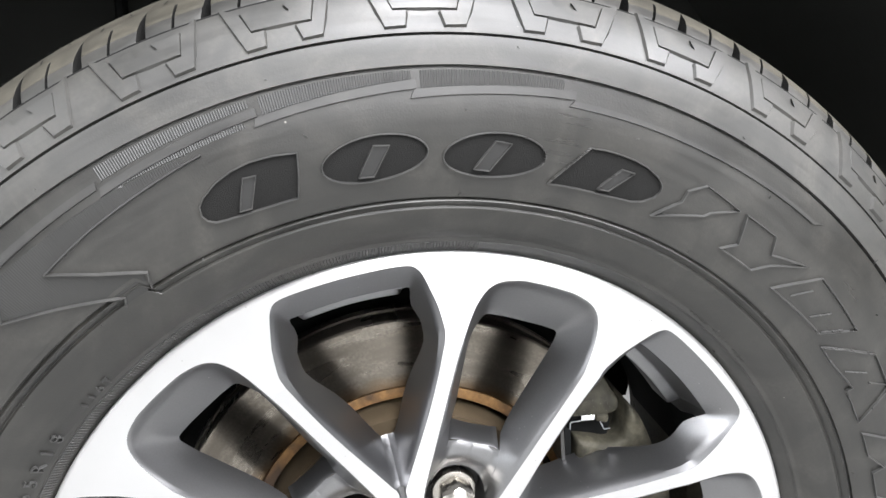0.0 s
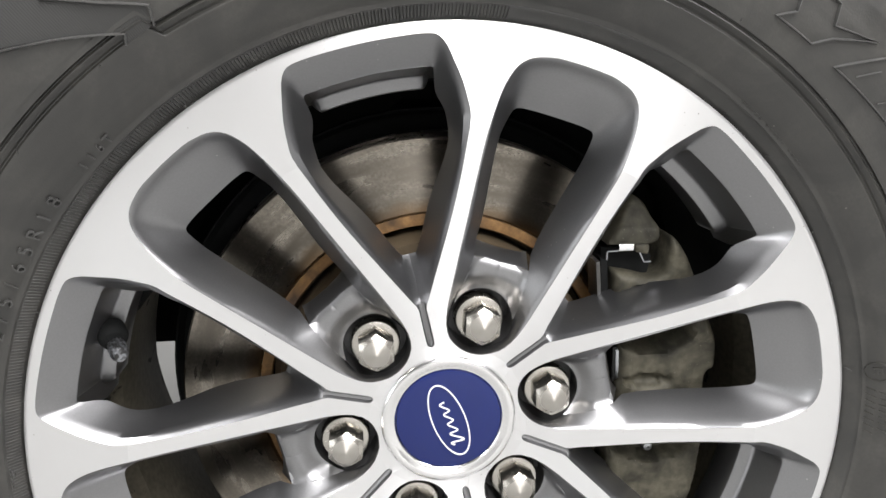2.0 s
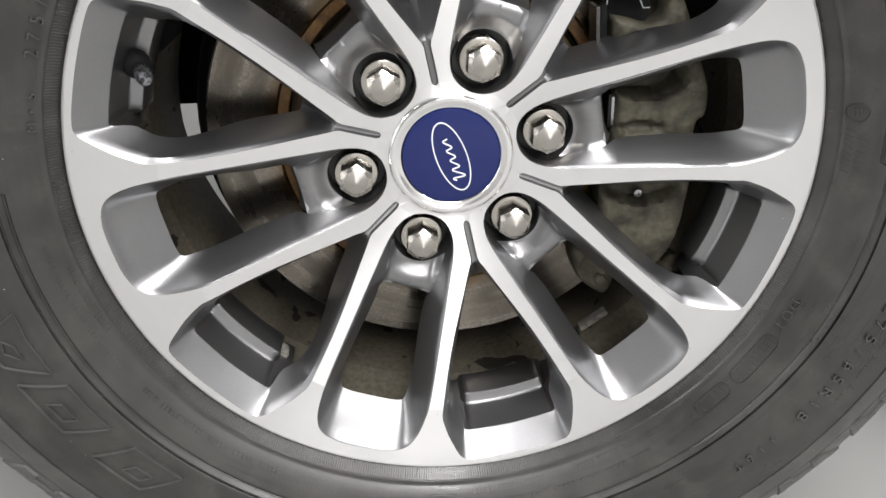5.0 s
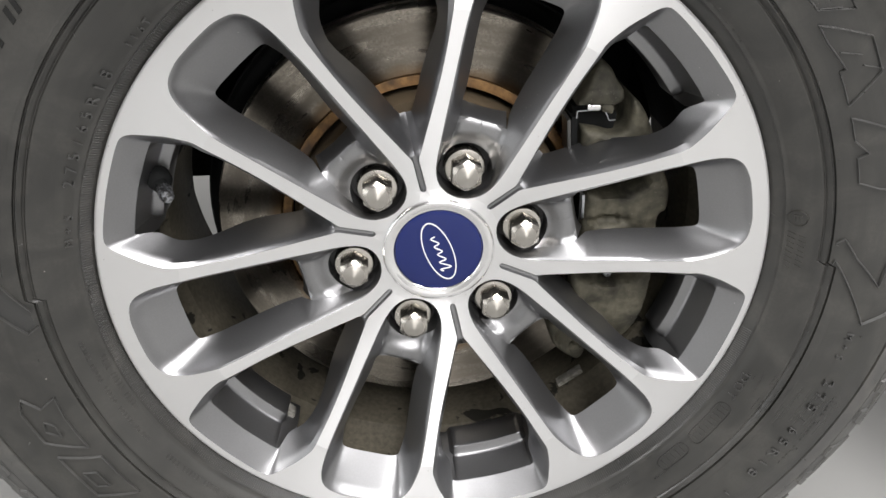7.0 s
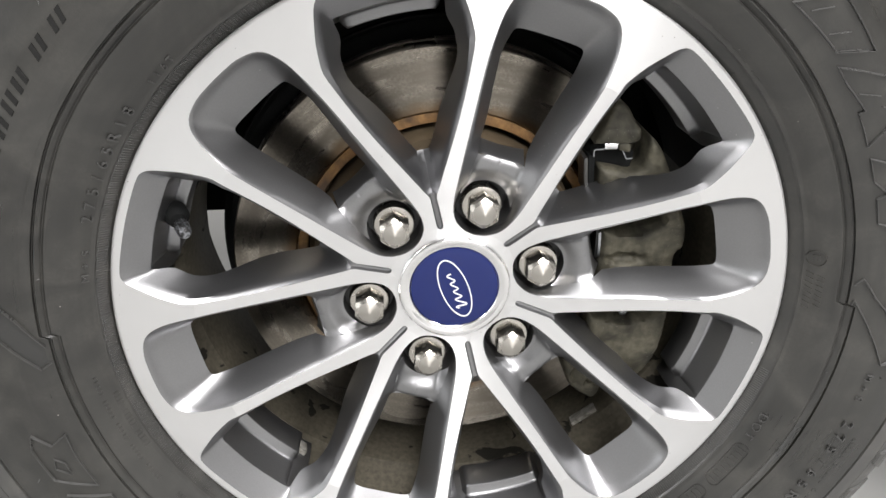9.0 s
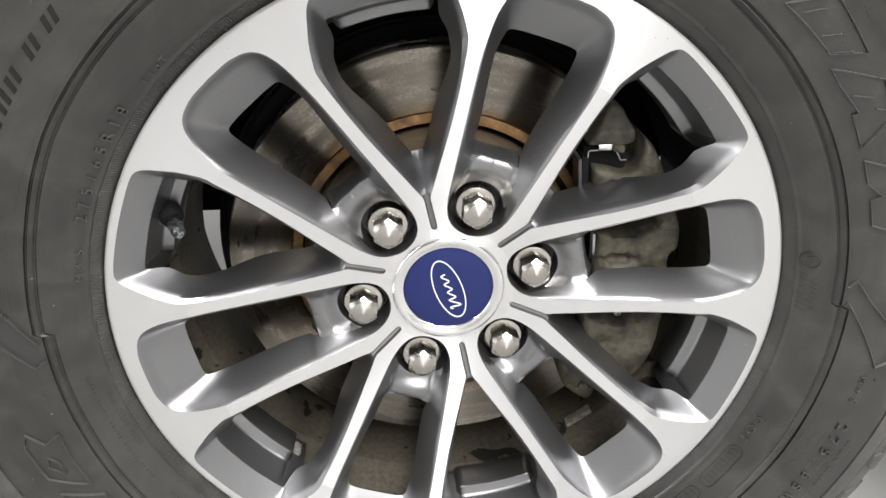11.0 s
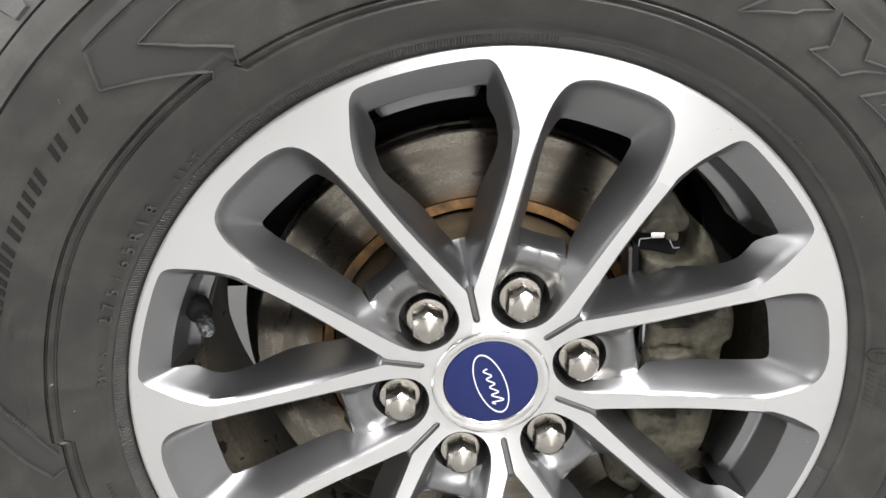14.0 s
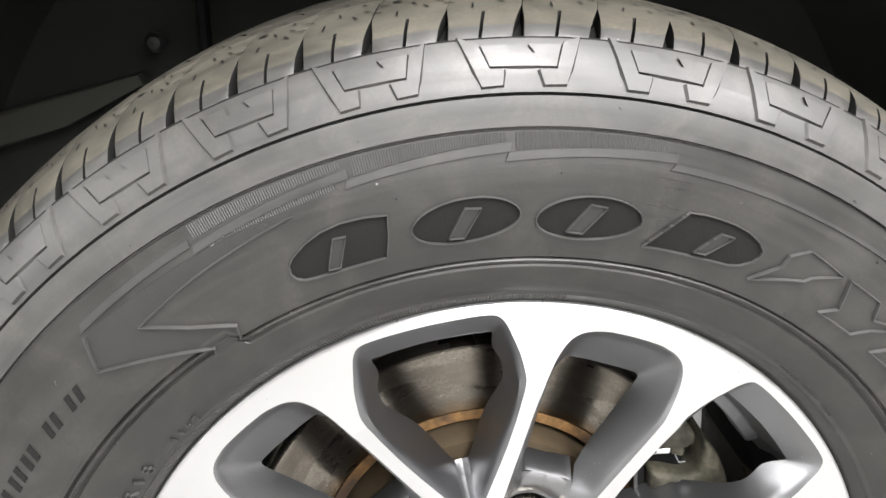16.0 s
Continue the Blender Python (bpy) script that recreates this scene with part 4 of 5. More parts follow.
def relief(outline, h, name, mat, label="", step=2.0, sunk=.0006, edge=.0004, parent=None):
    """A raised flat shape on the sidewall; outline in (degrees, radius)."""
    from mathutils.geometry import delaunay_2d_cdt
    K = .30
    flat = []
    n = len(outline)
    for i in range(n):
        a, b = Vector((radians(outline[i][0]) * K, outline[i][1])), Vector((radians(outline[(i + 1) % n][0]) * K, outline[(i + 1) % n][1]))
        m = max(1, int((b - a).length / .006))
        flat += [a.lerp(b, j / m) for j in range(m)]
    lo, hi = Vector((min(p.x for p in flat), min(p.y for p in flat))), Vector((max(p.x for p in flat), max(p.y for p in flat)))
    grid = []
    x = lo.x + .004
    while x < hi.x:
        y = lo.y + .004
        while y < hi.y:
            grid.append(Vector((x, y)))
            y += .007
        x += .007
    N = len(flat)
    vs, es, fs, *_ = delaunay_2d_cdt(flat + grid, [(i, (i + 1) % N) for i in range(N)], [list(range(N))], 1, 1e-7)
    bm = bmesh.new()
    tops = [bm.verts.new(surf(math.degrees(v.x / K), v.y, h)) for v in vs]
    for f in fs:
        bm.faces.new([tops[i] for i in f])
    c = sum(flat, Vector((0, 0))) / N
    foot = [bm.verts.new(surf(math.degrees(p.x / K), p.y, -sunk)) for p in [q + (q - c).normalized() * edge for q in flat]]
    # map outline points to their triangulated vertices
    rim = [min(range(len(vs)), key=lambda i: (vs[i] - p).length_squared) for p in flat]
    for i in range(N):
        a, b = tops[rim[i]], tops[rim[(i + 1) % N]]
        if a is not b:
            bm.faces.new((a, b, foot[(i + 1) % N], foot[i]))
    for v in [v for v in bm.verts if not v.link_faces]:
        bm.verts.remove(v)
    bmesh.ops.recalc_face_normals(bm, faces=bm.faces)
    return part(name, bm, mat, parent or tyre, label, 40)


def ridge(path, width, h, name, mat, closed=False, label="", parent=None):
    """A raised line on the sidewall along (degrees, radius) points."""
    K = .30
    pts = []
    n = len(path)
    for i in range(n if closed else n - 1):
        a, b = Vector((radians(path[i][0]) * K, path[i][1])), Vector((radians(path[(i + 1) % n][0]) * K, path[(i + 1) % n][1]))
        m = max(1, int((b - a).length / .004))
        pts += [a.lerp(b, j / m) for j in range(m)]
    if not closed:
        pts.append(Vector((radians(path[-1][0]) * K, path[-1][1])))
    bm = bmesh.new()
    rows = []
    N = len(pts)
    for i, p in enumerate(pts):
        a = pts[(i - 1) % N] if closed or i else pts[0]
        b = pts[(i + 1) % N] if closed or i < N - 1 else pts[-1]
        d = (b - a).normalized()
        s = Vector((-d.y, d.x)) * width / 2
        rows.append([bm.verts.new(surf(math.degrees(q.x / K), q.y, hh)) for q, hh in ((p + s * .95, -.0003), (p + s * .32, h * 1.5), (p - s * .32, h * 1.5), (p - s * .95, -.0003))])
    for i in range(N if closed else N - 1):
        p, q = rows[i], rows[(i + 1) % N]
        for j in range(3):
            bm.faces.new((p[j], p[j + 1], q[j + 1], q[j]))
    if not closed:
        bm.faces.new(rows[0])
        bm.faces.new(rows[-1])
    bmesh.ops.recalc_face_normals(bm, faces=bm.faces)
    return part(name, bm, mat, parent or tyre, label, 50)


# middles of the 33 shoulder brackets: the pitch varies round the tyre
BRACKETS = [58.05 - 11.17 * k for k in range(22, -1, -1)] + [68.75, 79.35, 90.59, 101.49, 111.45, 121.5, 131.37, 141.25, 151.15, 161.05]


def pitches():
    """Each bracket's middle and the pitch that follows it."""
    for i, c in enumerate(BRACKETS):
        yield c, (BRACKETS[i + 1] if i + 1 < len(BRACKETS) else BRACKETS[0] + 360) - c


# tread blocks: two to a bracket, four ribs across
def block_mesh(s0, s1, w_out, w_in, taper, sipe, slant, flush=False):
    """One block of the tread; the cuts beside it narrow from the shoulder inward."""
    T = .0082
    bm = bmesh.new()
    cuts = [(-1, 0), (-1, 1), (-.965, 1.03), (-.5, 1.03)]
    if sipe:
        cuts += [(-.055, 1.03), (-.045, -.1), (.045, -.1), (.055, 1.03)]
    cuts += [(.5, 1.03), (.965, 1.03), (1, 1), (1, 0)]
    n, low = 9, set()
    rows_s = ([(s0, .965), (s0 + .0014, .995)] if flush else [(s0, 0), (s0 + .0004, .93), (s0 + .0016, 1)]) + [(s0 + .002 + (s1 - s0 - .0035) * i / n, 1) for i in range(1, n)] + [(s1 - .001, 1), (s1, .9), (s1 + .0004, 0)]
    grid = []
    for s, k in rows_s:
        u = min(1, max(0, (s - s0) / taper))
        w = (w_out + (w_in - w_out) * u ** 1.7) / 2
        row = []
        for a, c in cuts:
            hh, aa = k * c, a * w
            if c < 0 or abs(a) < .08:
                aa = a * w_out / 2
            if c < 0:
                hh = k * (1.03 if (s - s0) > sipe else .1)
            row.append(bm.verts.new(along(aa + slant * (s - s0) / (s1 - s0), s, -.0085 + T * max(hh, 0) + (.0003 if hh > .9 else 0))))
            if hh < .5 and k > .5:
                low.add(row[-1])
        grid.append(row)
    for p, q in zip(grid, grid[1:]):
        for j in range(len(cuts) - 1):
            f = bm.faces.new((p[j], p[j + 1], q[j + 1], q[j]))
            # cut floors and walls get black rubber in place of deep shade
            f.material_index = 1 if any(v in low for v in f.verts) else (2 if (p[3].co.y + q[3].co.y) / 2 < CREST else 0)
    bmesh.ops.recalc_face_normals(bm, faces=bm.faces)
    return bm


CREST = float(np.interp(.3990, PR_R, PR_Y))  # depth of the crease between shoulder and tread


def tread():
    pitch = 360 / 66
    sh, edge = s_of(.3935) - .0013, s_of(.4050)
    total = float(PR_S[-1])
    ribs = [(sh, edge + .036, 4.62, 5.43, .026, .017, -1.9, 0.0), (edge + .0375, edge + .062, 5.38, 5.43, .01, 0, -1.2, -1.9),
            (edge + .0665, edge + .098, 5.36, 5.40, .02, .010, 2.2, 2.0), (edge + .1025, total - sh, 4.9, 4.75, .03, 0, -1.6, .5)]
    for s0, s1, w0, w1, taper, sipe, slant, off in ribs:
        base = None
        for c, gap in pitches():
            for q in (.25, .75):
                a = c + .4 + off + gap * q
                if abs((a + 90 + 180) % 360 - 180) < 19:
                    continue
                m = ring_angle(a) @ Matrix.Diagonal((1, 1, gap / 2 / pitch, 1))
                if base is None:
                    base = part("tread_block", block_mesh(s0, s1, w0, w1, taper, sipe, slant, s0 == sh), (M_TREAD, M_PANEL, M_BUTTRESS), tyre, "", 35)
                    base.matrix_basis = m
                else:
                    share("tread_block", base, tyre, m)
    # short cuts and small pits in the tread: black patches painted as their shade
    bm = bmesh.new()
    rnd = random.Random(11)
    for k in range(66):
        c, gap = list(pitches())[k // 2]
        a0 = c + .4 + gap / 2 * (k % 2)
        if abs((a0 + 90 + 180) % 360 - 180) < 19:
            continue
        for da, ds, length, turn, wide in ((.4, .008, .0040, 70, .0009), (2.7, .003, .0046, 100, .0009), (4.2, .010, .0042, 15, .0009), (1.3, .017, .0045, 80, .0009), (3.6, .021, .0048, 20, .0009), (4.9, .016, .0040, 60, .0009),
                                           (5.0, .029, .0045, 75, .0009), (2.0, .033, .0045, 10, .0009), (.8, .042, .0050, 70, .0009), (3.4, .050, .0050, 20, .0009), (2.4, .025, .0036 if k % 2 else .0, 30, .0026)):
            if not length:
                continue
            c = Vector((radians(a0 + da + rnd.uniform(-.15, .15)) * .408, edge + ds + rnd.uniform(-.001, .001)))
            t = radians(turn + rnd.uniform(-8, 8))
            d, n = Vector((math.cos(t), math.sin(t))) * length * .80, Vector((-math.sin(t), math.cos(t))) * wide * .62
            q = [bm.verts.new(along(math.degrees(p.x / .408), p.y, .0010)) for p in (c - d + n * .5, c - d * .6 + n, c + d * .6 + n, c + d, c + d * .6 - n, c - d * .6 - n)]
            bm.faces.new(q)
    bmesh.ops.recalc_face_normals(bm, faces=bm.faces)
    tagged(part("tread_sipe_marks", bm, M_PANEL, tyre, "raised black patches drawn for short cuts in the tread"), kind="stuff")


# buttress marks on the shoulder: brackets and feet, 33 times round
def buttress():
    first = None
    for c, gap in pitches():
        wide = Matrix.Diagonal((1, 1, gap * 33 / 360, 1))
        if abs((c + 90 + 180) % 360 - 180) < 14:
            continue
        if first is None:
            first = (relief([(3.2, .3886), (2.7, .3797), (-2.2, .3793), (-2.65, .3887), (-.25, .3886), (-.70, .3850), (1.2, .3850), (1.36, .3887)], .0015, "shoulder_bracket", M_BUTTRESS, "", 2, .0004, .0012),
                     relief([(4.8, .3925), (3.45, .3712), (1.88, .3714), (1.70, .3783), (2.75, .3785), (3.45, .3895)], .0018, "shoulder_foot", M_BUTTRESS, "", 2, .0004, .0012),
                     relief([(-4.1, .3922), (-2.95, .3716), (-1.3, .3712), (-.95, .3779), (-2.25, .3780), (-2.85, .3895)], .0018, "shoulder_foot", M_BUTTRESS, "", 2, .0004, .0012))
            for f in first:
                f.matrix_basis = ring_angle(c) @ wide
        else:
            for f in first:
                share(f.name.split(".")[0], f, tyre, ring_angle(c) @ wide)


buttress()

# saw-tooth bands below the outer ring
teeth = [(119.6, 105.5), (105.7, 92.0), (92.2, 77.8)]
for a, b in teeth:
    relief([(a + .3, .3362), (a, .3402), (b, .3452), (b, .3408)], .0011, "sawtooth_band", M_BAND)
relief([(132.2, .3378), (131.6, .3420), (119.7, .3437), (119.9, .3400)], .0011, "sawtooth_band", M_BAND)
relief([(78.2, .3370), (77.8, .3403), (64, .3392), (50, .3408), (49, .3428), (50, .3388), (64, .3372)], .0010, "sawtooth_band", M_BAND)
for a, b, r0, r1 in ((119.2, 106.0, .3422, .3458), (105.0, 92.4, .3405, .3455), (91.6, 79.0, .3408, .3442)):
    relief([(a, r0 + .0004), (a, .3498), (b, .3498), (b, r1 + .0002)], .0003, "hatched_panel", M_HATCH)
relief([(119.4, .3362), (119.6, .3395), (107, .3412), (106.6, .3372), (112, .3358)], .0003, "hatched_panel", M_HATCH)
# lightning shapes
def lightning(turn):
    t = turn
    relief([(132.1 + t, .3352), (133.6 + t, .3195), (124.6 + t, .2898), (125.0 + t, .2852), (121.9 + t, .2852), (121.1 + t, .2938), (128.2 + t, .3219), (122.4 + t, .3262), (116.9 + t, .3295), (112 + t, .332), (113.5 + t, .335), (119.9 + t, .3355)], .0004, "lightning_panel", M_HATCH2)
    ridge([(127.92 + t, .3219), (122.4 + t, .3258), (116.7 + t, .3290), (111 + t, .3325)], .0015, .0016, "lightning_edge", M_SHOULDER)
    ridge([(127.92 + t, .3219), (124.4 + t, .3062), (120.85 + t, .2934), (121.6 + t, .2852)], .0015, .0016, "lightning_edge", M_SHOULDER)
    ridge([(132.2 + t, .3356), (133.83 + t, .3187), (129 + t, .304), (124.28 + t, .2891), (124.9 + t, .2852)], .0015, .0016, "lightning_edge", M_SHOULDER)


lightning(0)
ridge([(5.0, .2853), (5.84, .2904), (2.67, .3003), (-1.64, .3209), (1.38, .3237), (8, .330)], .0015, .0016, "lightning_edge", M_SHOULDER)
ridge([(1.6, .2853), (2.3, .2866), (-2.5, .3020), (-7.61, .3187), (-5.82, .3374)], .0015, .0016, "lightning_edge", M_SHOULDER)
ridge([(168, .329), (172.2, .3195), (176.64, .3006), (181.02, .2868)], .0015, .0016, "lightning_edge", M_SHOULDER)
ridge([(172, .334), (176.5, .3230), (181.1, .3057), (184.4, .2922), (183.6, .2853)], .0015, .0016, "lightning_edge", M_SHOULDER)
relief([(172, .330), (176.6, .3190), (181.0, .3050), (184.2, .2925), (183.4, .2872), (181.2, .2872), (177, .2995), (172.5, .3180), (168.5, .3285)], .0003, "lightning_panel", M_HATCH2)
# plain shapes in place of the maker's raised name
def ellipse(c, r, ra, rb, tilt):
    out = []
    for k in range(36):
        u, v = ra * math.cos(2 * math.pi * k / 36), rb * math.sin(2 * math.pi * k / 36)
        x, y = u * math.cos(tilt) - v * math.sin(tilt), u * math.sin(tilt) + v * math.cos(tilt)
        out.append((c + math.degrees(x / .308), r + y))
    return out


shapes = [ellipse(96.3, .3082, .0275, .0117, -.06), ellipse(84.6, .3074, .0275, .0117, -.06),
          [(103.2, .3187), (105.3, .3206), (107.46, .3212), (109.3, .3200), (110.92, .3174), (112.5, .3130), (113.18, .3095), (113.4, .3050), (113.14, .3017), (112.5, .2992), (111.4, .2981), (109, .2970), (106.85, .2965), (104.29, .2963), (103.6, .3080)],
          [(78.6, .2955), (75.3, .3185), (73.8, .3193), (72.27, .3193), (70.5, .3188), (69.0, .3175), (67.5, .3145), (66.8, .3113), (66.7, .3080), (67.0, .3041), (68.0, .2995), (69.2, .2973), (72, .2962)]]
for sh in shapes:
    relief(sh, .0003, "dark_badge_panel", M_PANEL, "dark matt recessed panel")
    ridge(sh, .0011, .0013, "badge_outline", M_SHOULDER, True)
for a, w in ((95.5, 1.5), (83.9, 1.6), (107.7, 1.2)):
    ridge([(a + .8, .3148), (a + .8 - w, .3140), (a + 1.1, .2990), (a + 1.1 + w, .2996)], .0011, .0014, "badge_slot", M_SHOULDER, True)
    if w > 1.1:
        relief([(a + .8, .3146), (a + .8 - w, .3138), (a + 1.1, .2992), (a + 1.1 + w, .2998)], .0009, "slot_panel", M_PANEL2)
ridge([(73.3, .2986), (72.0, .2992), (70.1, .3123), (71.5, .3122)], .0011, .0014, "badge_slot", M_SHOULDER, True)
relief([(73.2, .2988), (72.1, .2994), (70.2, .3121), (71.4, .3120)], .0009, "slot_panel", M_PANEL2)
for sh in ([(66.3, .2943), (64.0, .3080), (64.0, .3146), (62.35, .3218), (57.8, .3190), (60.5, .3100), (61.0, .3065)], [(56.9, .3194), (52.7, .3194), (51.7, .3099), (47.3, .3193), (50.9, .3051), (52.2, .2966), (57.0, .2963), (55.6, .3033)],
           [(48.6, .2965), (45.1, .3206), (37.3, .3185), (39.8, .2997)], [(38.0, .2963), (33.3, .3210), (28.65, .3196), (26.0, .2960), (30.9, .2965), (30.9, .3003), (35.3, .2965)],
           [(24.15, .2960), (21.2, .3170), (12.5, .3190), (13.1, .3090), (14.4, .2965), (18.1, .2964), (18.5, .3034), (20.7, .2959)],
           [(-166.15, .3173), (-163.8, .3083), (-164.8, .2961), (-161.0, .2979), (-155.2, .2978), (-158.7, .3212), (-164, .3225)], [(-155.9, .3210), (-152.8, .2957), (-144.35, .2963), (-147.8, .3208)],
           [(-143, .3210), (-140, .2960), (-132, .2963), (-135.5, .3208)]):
    relief(sh, .0004, "raised_panel", M_RUBBER)
    ridge(sh, .0015, .0015, "panel_outline", M_SHOULDER, True)
# inner lines of the raised panels on the lower half
for sh in ([(-160.2, .3150), (-158.6, .3075), (-160.6, .3070), (-161.8, .3120)], [(-152.0, .3150), (-151.0, .3070), (-148.0, .3070), (-149.0, .3150)],
           [(-139.0, .3150), (-138.0, .3070), (-135.4, .3070), (-136.4, .3150)]):
    ridge(sh, .0013, .0013, "panel_bar", M_SHOULDER, True)
for a in (47.0, 43.2, 40.6):
    ridge([(a - .8, .3010), (a - 2.2, .3120)], .0011, .0012, "panel_bar", M_SHOULDER)
for sh in ((33.4, .3005), (30.5, .3100)):
    ridge([(sh[0], sh[1]), (sh[0] - 1.6, sh[1] + .011)], .0011, .0012, "panel_bar", M_SHOULDER)
# small slanted bars for the model name
for a in (167.6, 164.6, 161.8, 159.4, 157.0, 154.6, 151.4, 148.4, 145.6, 141.3, 137.6):
    for d, w in ((.95, .62), (-.35, .62)):
        relief([(a + d + .35, .3142), (a + d - .35, .3222), (a + d - .35 - w, .3222), (a + d + .35 - w, .3142)], .0008, "name_bar", M_PANEL)


def lettering(text, first, step, r, size, name, h=.0012, stretch=1.0):
    """Raised writing along the sidewall, clockwise, tops outward: each character stands on the circle r, step degrees after the last."""
    bm = bmesh.new()
    for i, c in enumerate(text):
        if c == " ":
            continue
        cu = bpy.data.curves.new("lettering", "FONT")
        cu.body, cu.size, cu.resolution_u, cu.align_x = c, size, 3, "CENTER"
        cu.offset = -size * .012
        ob = bpy.data.objects.new("lettering", cu)
        scene.collection.objects.link(ob)
        me = bpy.data.meshes.new_from_object(ob.evaluated_get(bpy.context.evaluated_depsgraph_get()))
        bpy.data.objects.remove(ob)
        one = bmesh.new()
        one.from_mesh(me)
        ext = bmesh.ops.extrude_face_region(one, geom=one.faces[:])
        top = {v for v in ext["geom"] if isinstance(v, bmesh.types.BMVert)}
        for v in one.verts:
            x, y = v.co.x * stretch, v.co.y
            v.co = surf(first - step * i - math.degrees(x / r), r + y, h if v in top else -.0003)
        one.to_mesh(me)
        one.free()
        bm.from_mesh(me)
        bpy.data.meshes.remove(me)
    bmesh.ops.recalc_face_normals(bm, faces=bm.faces)
    # letters take the pale rubber that stands in for lit edges
    return part(name, bm, M_SHOULDER, tyre, "", 30)


lettering("275/65R18", 161.5, 2.26, .2585, .0086, "size_lettering", .0018, 1.25)
lettering("M+S", 171.4, 2.15, .2580, .0058, "size_lettering", .0017, 1.4)
lettering("116T", 138.1, 1.40, .2583, .0056, "size_lettering", .0017, 1.2)
lettering("M+S", -9.8, 1.75, .3120, .0078, "size_lettering", .0018, 1.1)
lettering("275/65R18", -17.8, 2.26, .3145, .0125, "size_lettering", .0019, 1.15)
lettering("116T", -41.0, 2.0, .3150, .0100, "size_lettering", .0019, 1.1)
lettering("DOT", -22.5, 2.05, .2614, .0082, "size_lettering", .0018, 1.25)



def pill(a0, a1, r0, r1, bars):
    m = (r0 + r1) / 2
    k = math.degrees((r1 - r0) / 2 / .263)
    out = [(a0 - k + k * math.cos(t), m + (r1 - r0) / 2 * math.sin(t)) for t in [math.pi / 2 - math.pi * i / 8 for i in range(9)]]
    out += [(a1 + k + k * math.cos(t), m + (r1 - r0) / 2 * math.sin(t)) for t in [-math.pi / 2 - math.pi * i / 8 for i in range(9)]]
    ridge(out, .0009, .0007, "code_border", M_RUBBER, True)
    for i in range(bars):
        a = a0 + (a1 - a0) * (i + 1) / (bars + 1)
        relief([(a + .10, r0 + .0022), (a + .10, r1 - .0022), (a - .22, r1 - .0022), (a - .22, r0 + .0022)], .0009, "code_bar", M_RUBBER)


pill(-28.6, -38.2, .2605, .2708, 9)
pill(-39.5, -46.0, .2610, .2705, 5)
ridge([(8.7 + 1.35 * math.cos(t), .2619 + .0057 * math.sin(t)) for t in [2 * math.pi * k / 24 for k in range(24)]], .0009, .0009, "mark_ring", M_RUBBER, True)
relief([(9.3, .2598), (9.3, .2640), (9.0, .2640), (9.0, .2598)], .0008, "code_bar", M_RUBBER)
for r in (.2600, .2618, .2636):
    relief([(9.0, r - .0004), (9.0, r + .0004), (8.2, r + .0004), (8.2, r - .0004)], .0008, "code_bar", M_RUBBER)
for a0, step, n, r in ((5.6, .88, 7, .2632), (6.1, .90, 8, .2570)):
    for k in range(n):
        a = a0 - step * k
        relief([(a + .16, r), (a - .22, r + .0040), (a - .42, r + .0040), (a - .04, r)], .0009, "code_bar", M_RUBBER)
# rows of tiny unreadable print
for a0, a1, r, hgt in ((-52, -70, .2600, .0030), (-74, -88, .2600, .0030), (-56, -84, .2690, .0022), (-150, -172, .2650, .0020), (-120, -146, .2640, .0028), (-156, -168, .2570, .0030), (107, 99, .2545, .0020), (95, 88, .2545, .0020),
                         (118, 110, .2550, .0016), (-20, -34, .3320, .0030), (52, 40, .2560, .0016)):
    n = int(abs(a1 - a0) / .75)
    for i in range(n):
        if i % 6 == 5:
            continue
        a = a0 + (a1 - a0) * i / n
        relief([(a + .22, r), (a + .22, r + hgt), (a - .22, r + hgt), (a - .22, r)], .0005, "print_bar", M_RUBBER)


# fine ribs beside the bead, mould hairs
def bead_ribs():
    bm = bmesh.new()
    a = 84.0
    while a < 84 + 262:
        q = []
        for da, r, h in ((-.14, .2482, -.0004), (-.14, .2542, -.0004), (.0, .2542, .0005), (.0, .2482, .0005), (.14, .2482, -.0004), (.14, .2542, -.0004)):
            q.append(bm.verts.new(surf(a + da, r, h)))
        bm.faces.new((q[0], q[1], q[2], q[3]))
        bm.faces.new((q[3], q[2], q[5], q[4]))
        a += .42
    return part("bead_ribs", bm, M_RUBBER, tyre, "fine moulded ribs beside the rim")


tagged(bead_ribs(), kind="stuff")


def hairs():
    bm = bmesh.new()
    rnd = random.Random(4)
    for a0, r, n in ((0, .2480, 34), (3, .2845, 26), (6, .3515, 20), (2, .3600, 18), (5, .330, 22)):
        for k in range(n):
            a = a0 + 360 / n * k + rnd.uniform(-2, 2)
            rr = r + (rnd.uniform(-.006, .006) if r in (.3600, .330) else 0)
            p = surf(a, rr, -.0002)
            big = 1.7 if r < .25 else 1.0
            q = surf(a + rnd.uniform(-.5, .5), rr + rnd.uniform(-.003, .003) * big, rnd.uniform(.0012, .0028) * big)
            d = (q - p).normalized()
            u = d.orthogonal().normalized() * .00055
            w = d.cross(u)
            b = [bm.verts.new(p + u), bm.verts.new(p - u * .5 + w * .85), bm.verts.new(p - u * .5 - w * .85)]
            t = bm.verts.new(q)
            for i in range(3):
                bm.faces.new((b[i], b[(i + 1) % 3], t))
    return part("mould_hairs", bm, M_SHOULDER, tyre, "tiny rubber mould hairs")


tagged(hairs(), kind="stuff")

# ---- wheel arch ----
arch = tagged(empty("wheel_arch", Matrix.Translation((0, 0, ZC + .06))), "black plastic wheel-arch liner with a clip, in deep shade", "wheel arch")


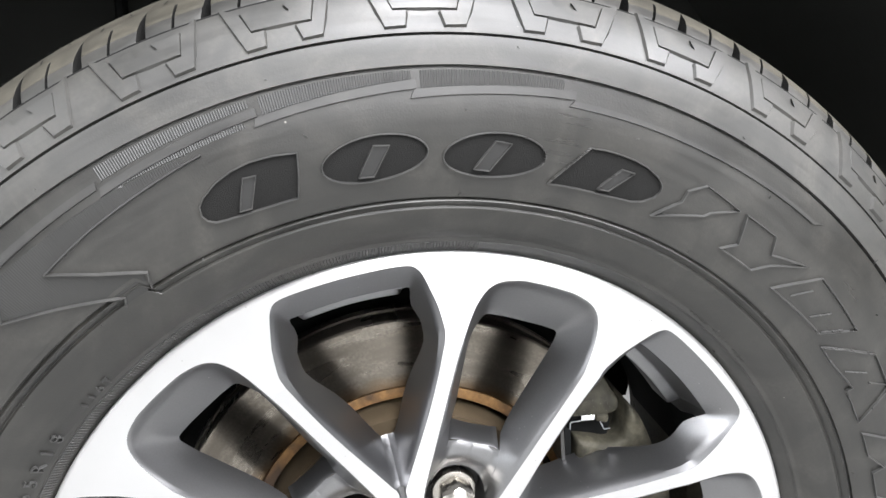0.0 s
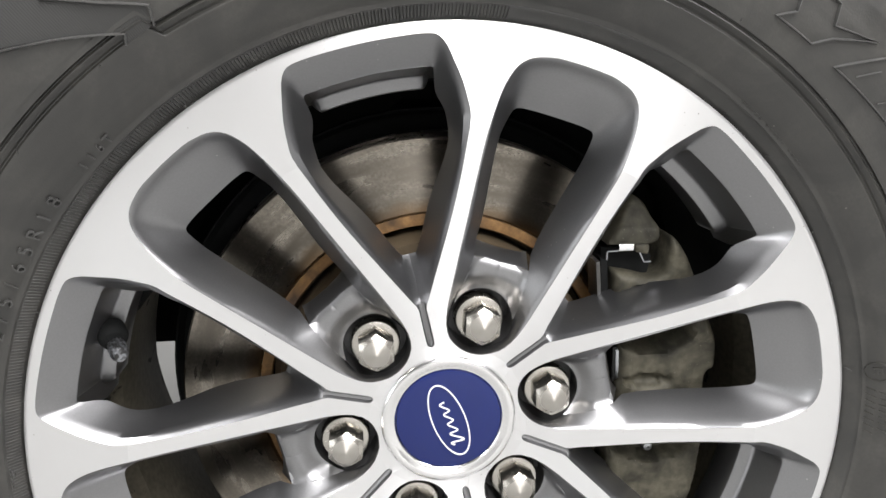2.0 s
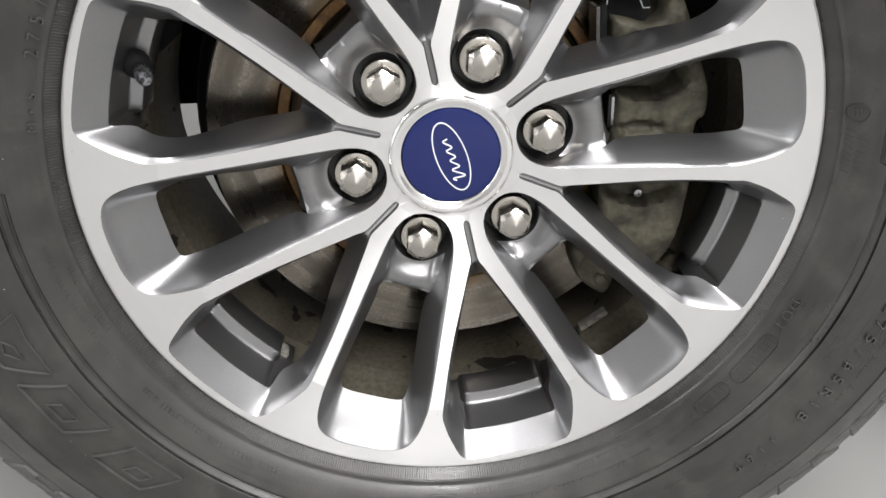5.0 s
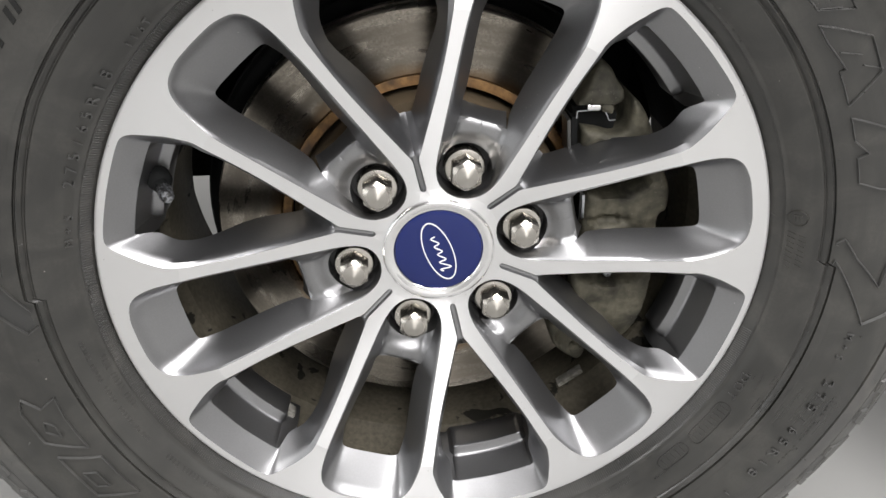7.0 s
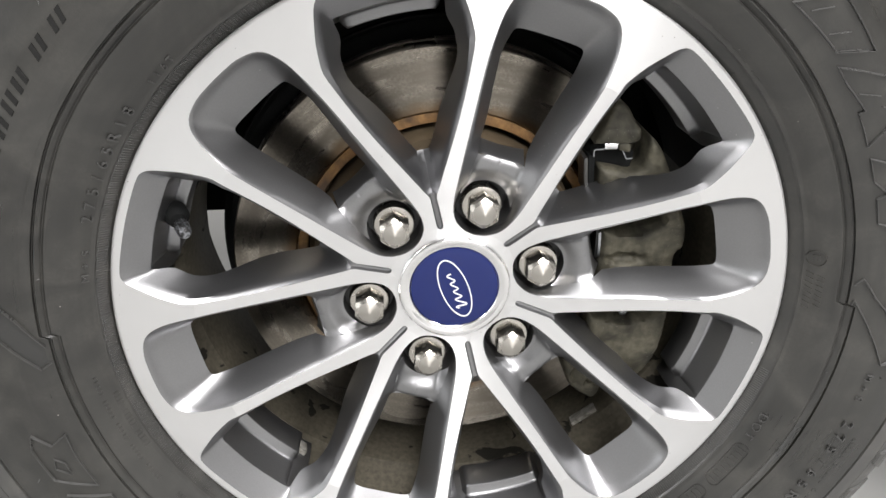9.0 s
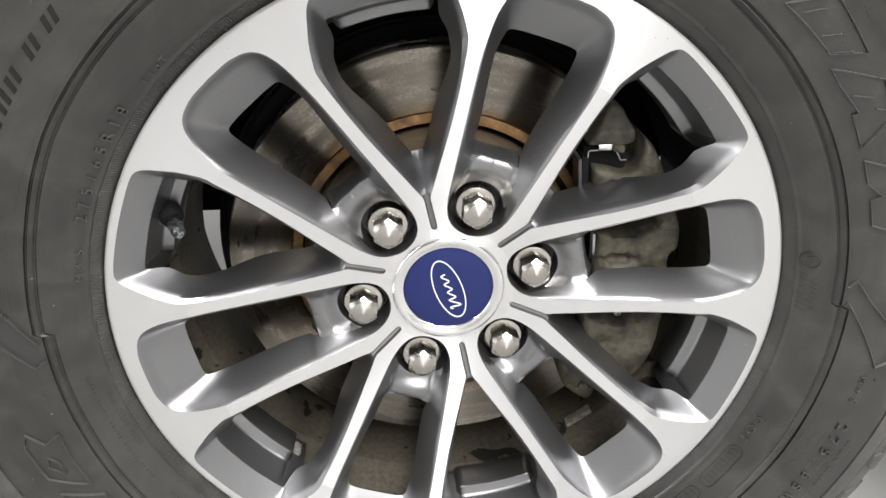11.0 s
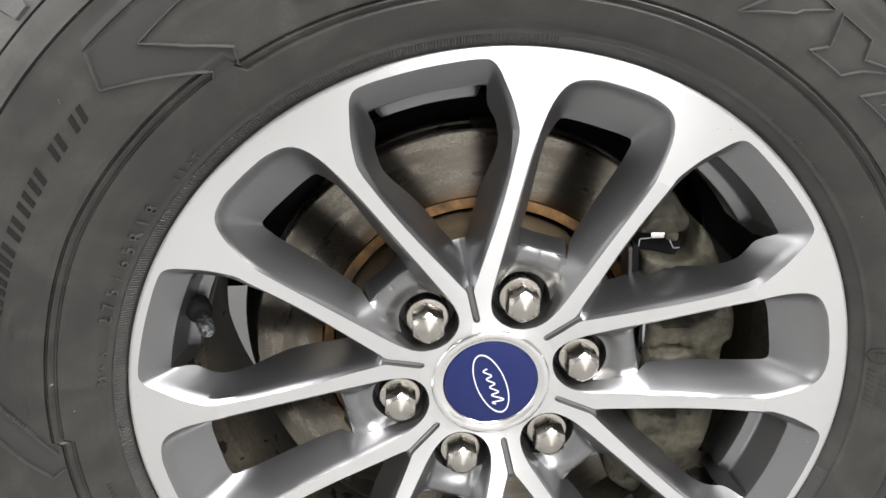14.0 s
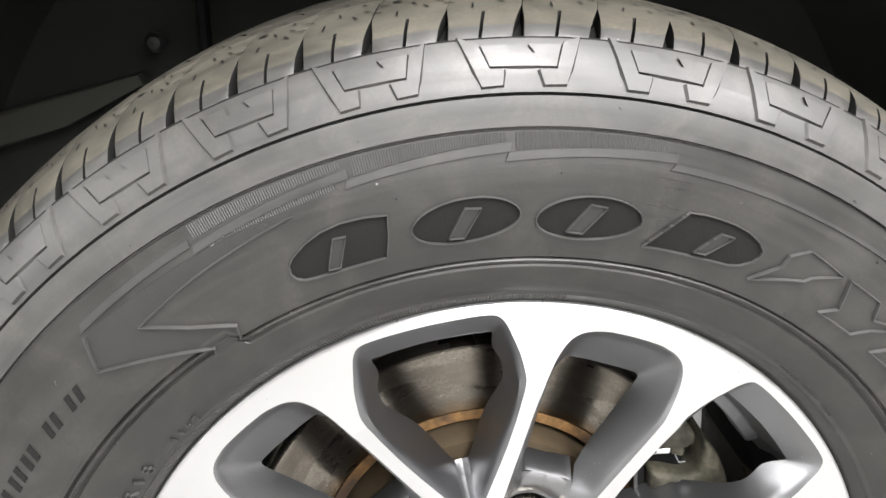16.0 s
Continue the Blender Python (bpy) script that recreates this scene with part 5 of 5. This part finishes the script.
def arch_mesh():
    bm = bmesh.new()
    rows = []
    for k in range(49):
        a = radians(-18 + 216 * k / 48)
        rows.append([bm.verts.new((r * math.cos(a), y, r * math.sin(a))) for r, y in ((.555, .02), (.535, .03), (.53, .10), (.525, .22), (.52, .40), (.50, .43))])
    for p, q in zip(rows, rows[1:]):
        for j in range(5):
            bm.faces.new((p[j], p[j + 1], q[j + 1], q[j]))
    bmesh.ops.recalc_face_normals(bm, faces=bm.faces)
    bmesh.ops.solidify(bm, geom=bm.faces[:], thickness=.004)
    return bm


part("liner_skin", arch_mesh(), M_LINER, arch, "", 40)
part("inner_panel", slab([Vector((.53 * math.cos(radians(a)), .53 * math.sin(radians(a)))) for a in range(0, 181, 10)] + [Vector((-.5, -.06)), Vector((.5, -.06))], .43, .45, .004), M_LINER, arch)
rail = slab([Vector(p) for p in ((-.60, .165), (-.442, .214), (-.305, .250), (-.300, .240), (-.379, .199), (-.447, .178), (-.60, .125))], .40, .43, .004)
part("frame_rail", rail, M_LINER2, arch, "dusty olive-grey frame rail", 35)
part("liner_clip", turned([(.0005, -.006), (.006, -.005), (.010, -.001), (.010, .004)], 20), M_BLACK, arch, "round plastic push clip").matrix_basis = Matrix.Translation((-.285, .40, .281))
part("liner_edge", box(.008, .03, .30, .003, (-.237, .405, .33)), M_DARK, arch)
# the truck's side above the arch, unseen; its lip shades the tread
body = tagged(empty("truck_body", Matrix.Translation((0, 0, 0))), "dark side of the pickup above the wheel, unseen, shading the tread", "truck")


def side_panel():
    """The fender sheet with its round opening."""
    bm = bmesh.new()
    rows = []
    for k in range(33):
        a = radians(-14 + 208 * k / 32)
        c, s = math.cos(a), math.sin(a)
        t = min(1.6 / max(abs(c), 1e-6), (1.25 if s > 0 else .12) / max(abs(s), 1e-6))
        rows.append([bm.verts.new(p) for p in ((.555 * c, .02, ZC + .06 + .555 * s), (.555 * c, -.070, ZC + .06 + .555 * s), (.56 * c, -.080, ZC + .06 + .56 * s), (.585 * c, -.084, ZC + .06 + .585 * s), (t * c, -.09, ZC + .06 + t * s))])
    for p, q in zip(rows, rows[1:]):
        for j in range(4):
            bm.faces.new((p[j], p[j + 1], q[j + 1], q[j]))
    bmesh.ops.recalc_face_normals(bm, faces=bm.faces)
    bmesh.ops.solidify(bm, geom=bm.faces[:], thickness=.01)
    return bm


part("fender", side_panel(), M_CARPAINT, body, "", 40)

tread()
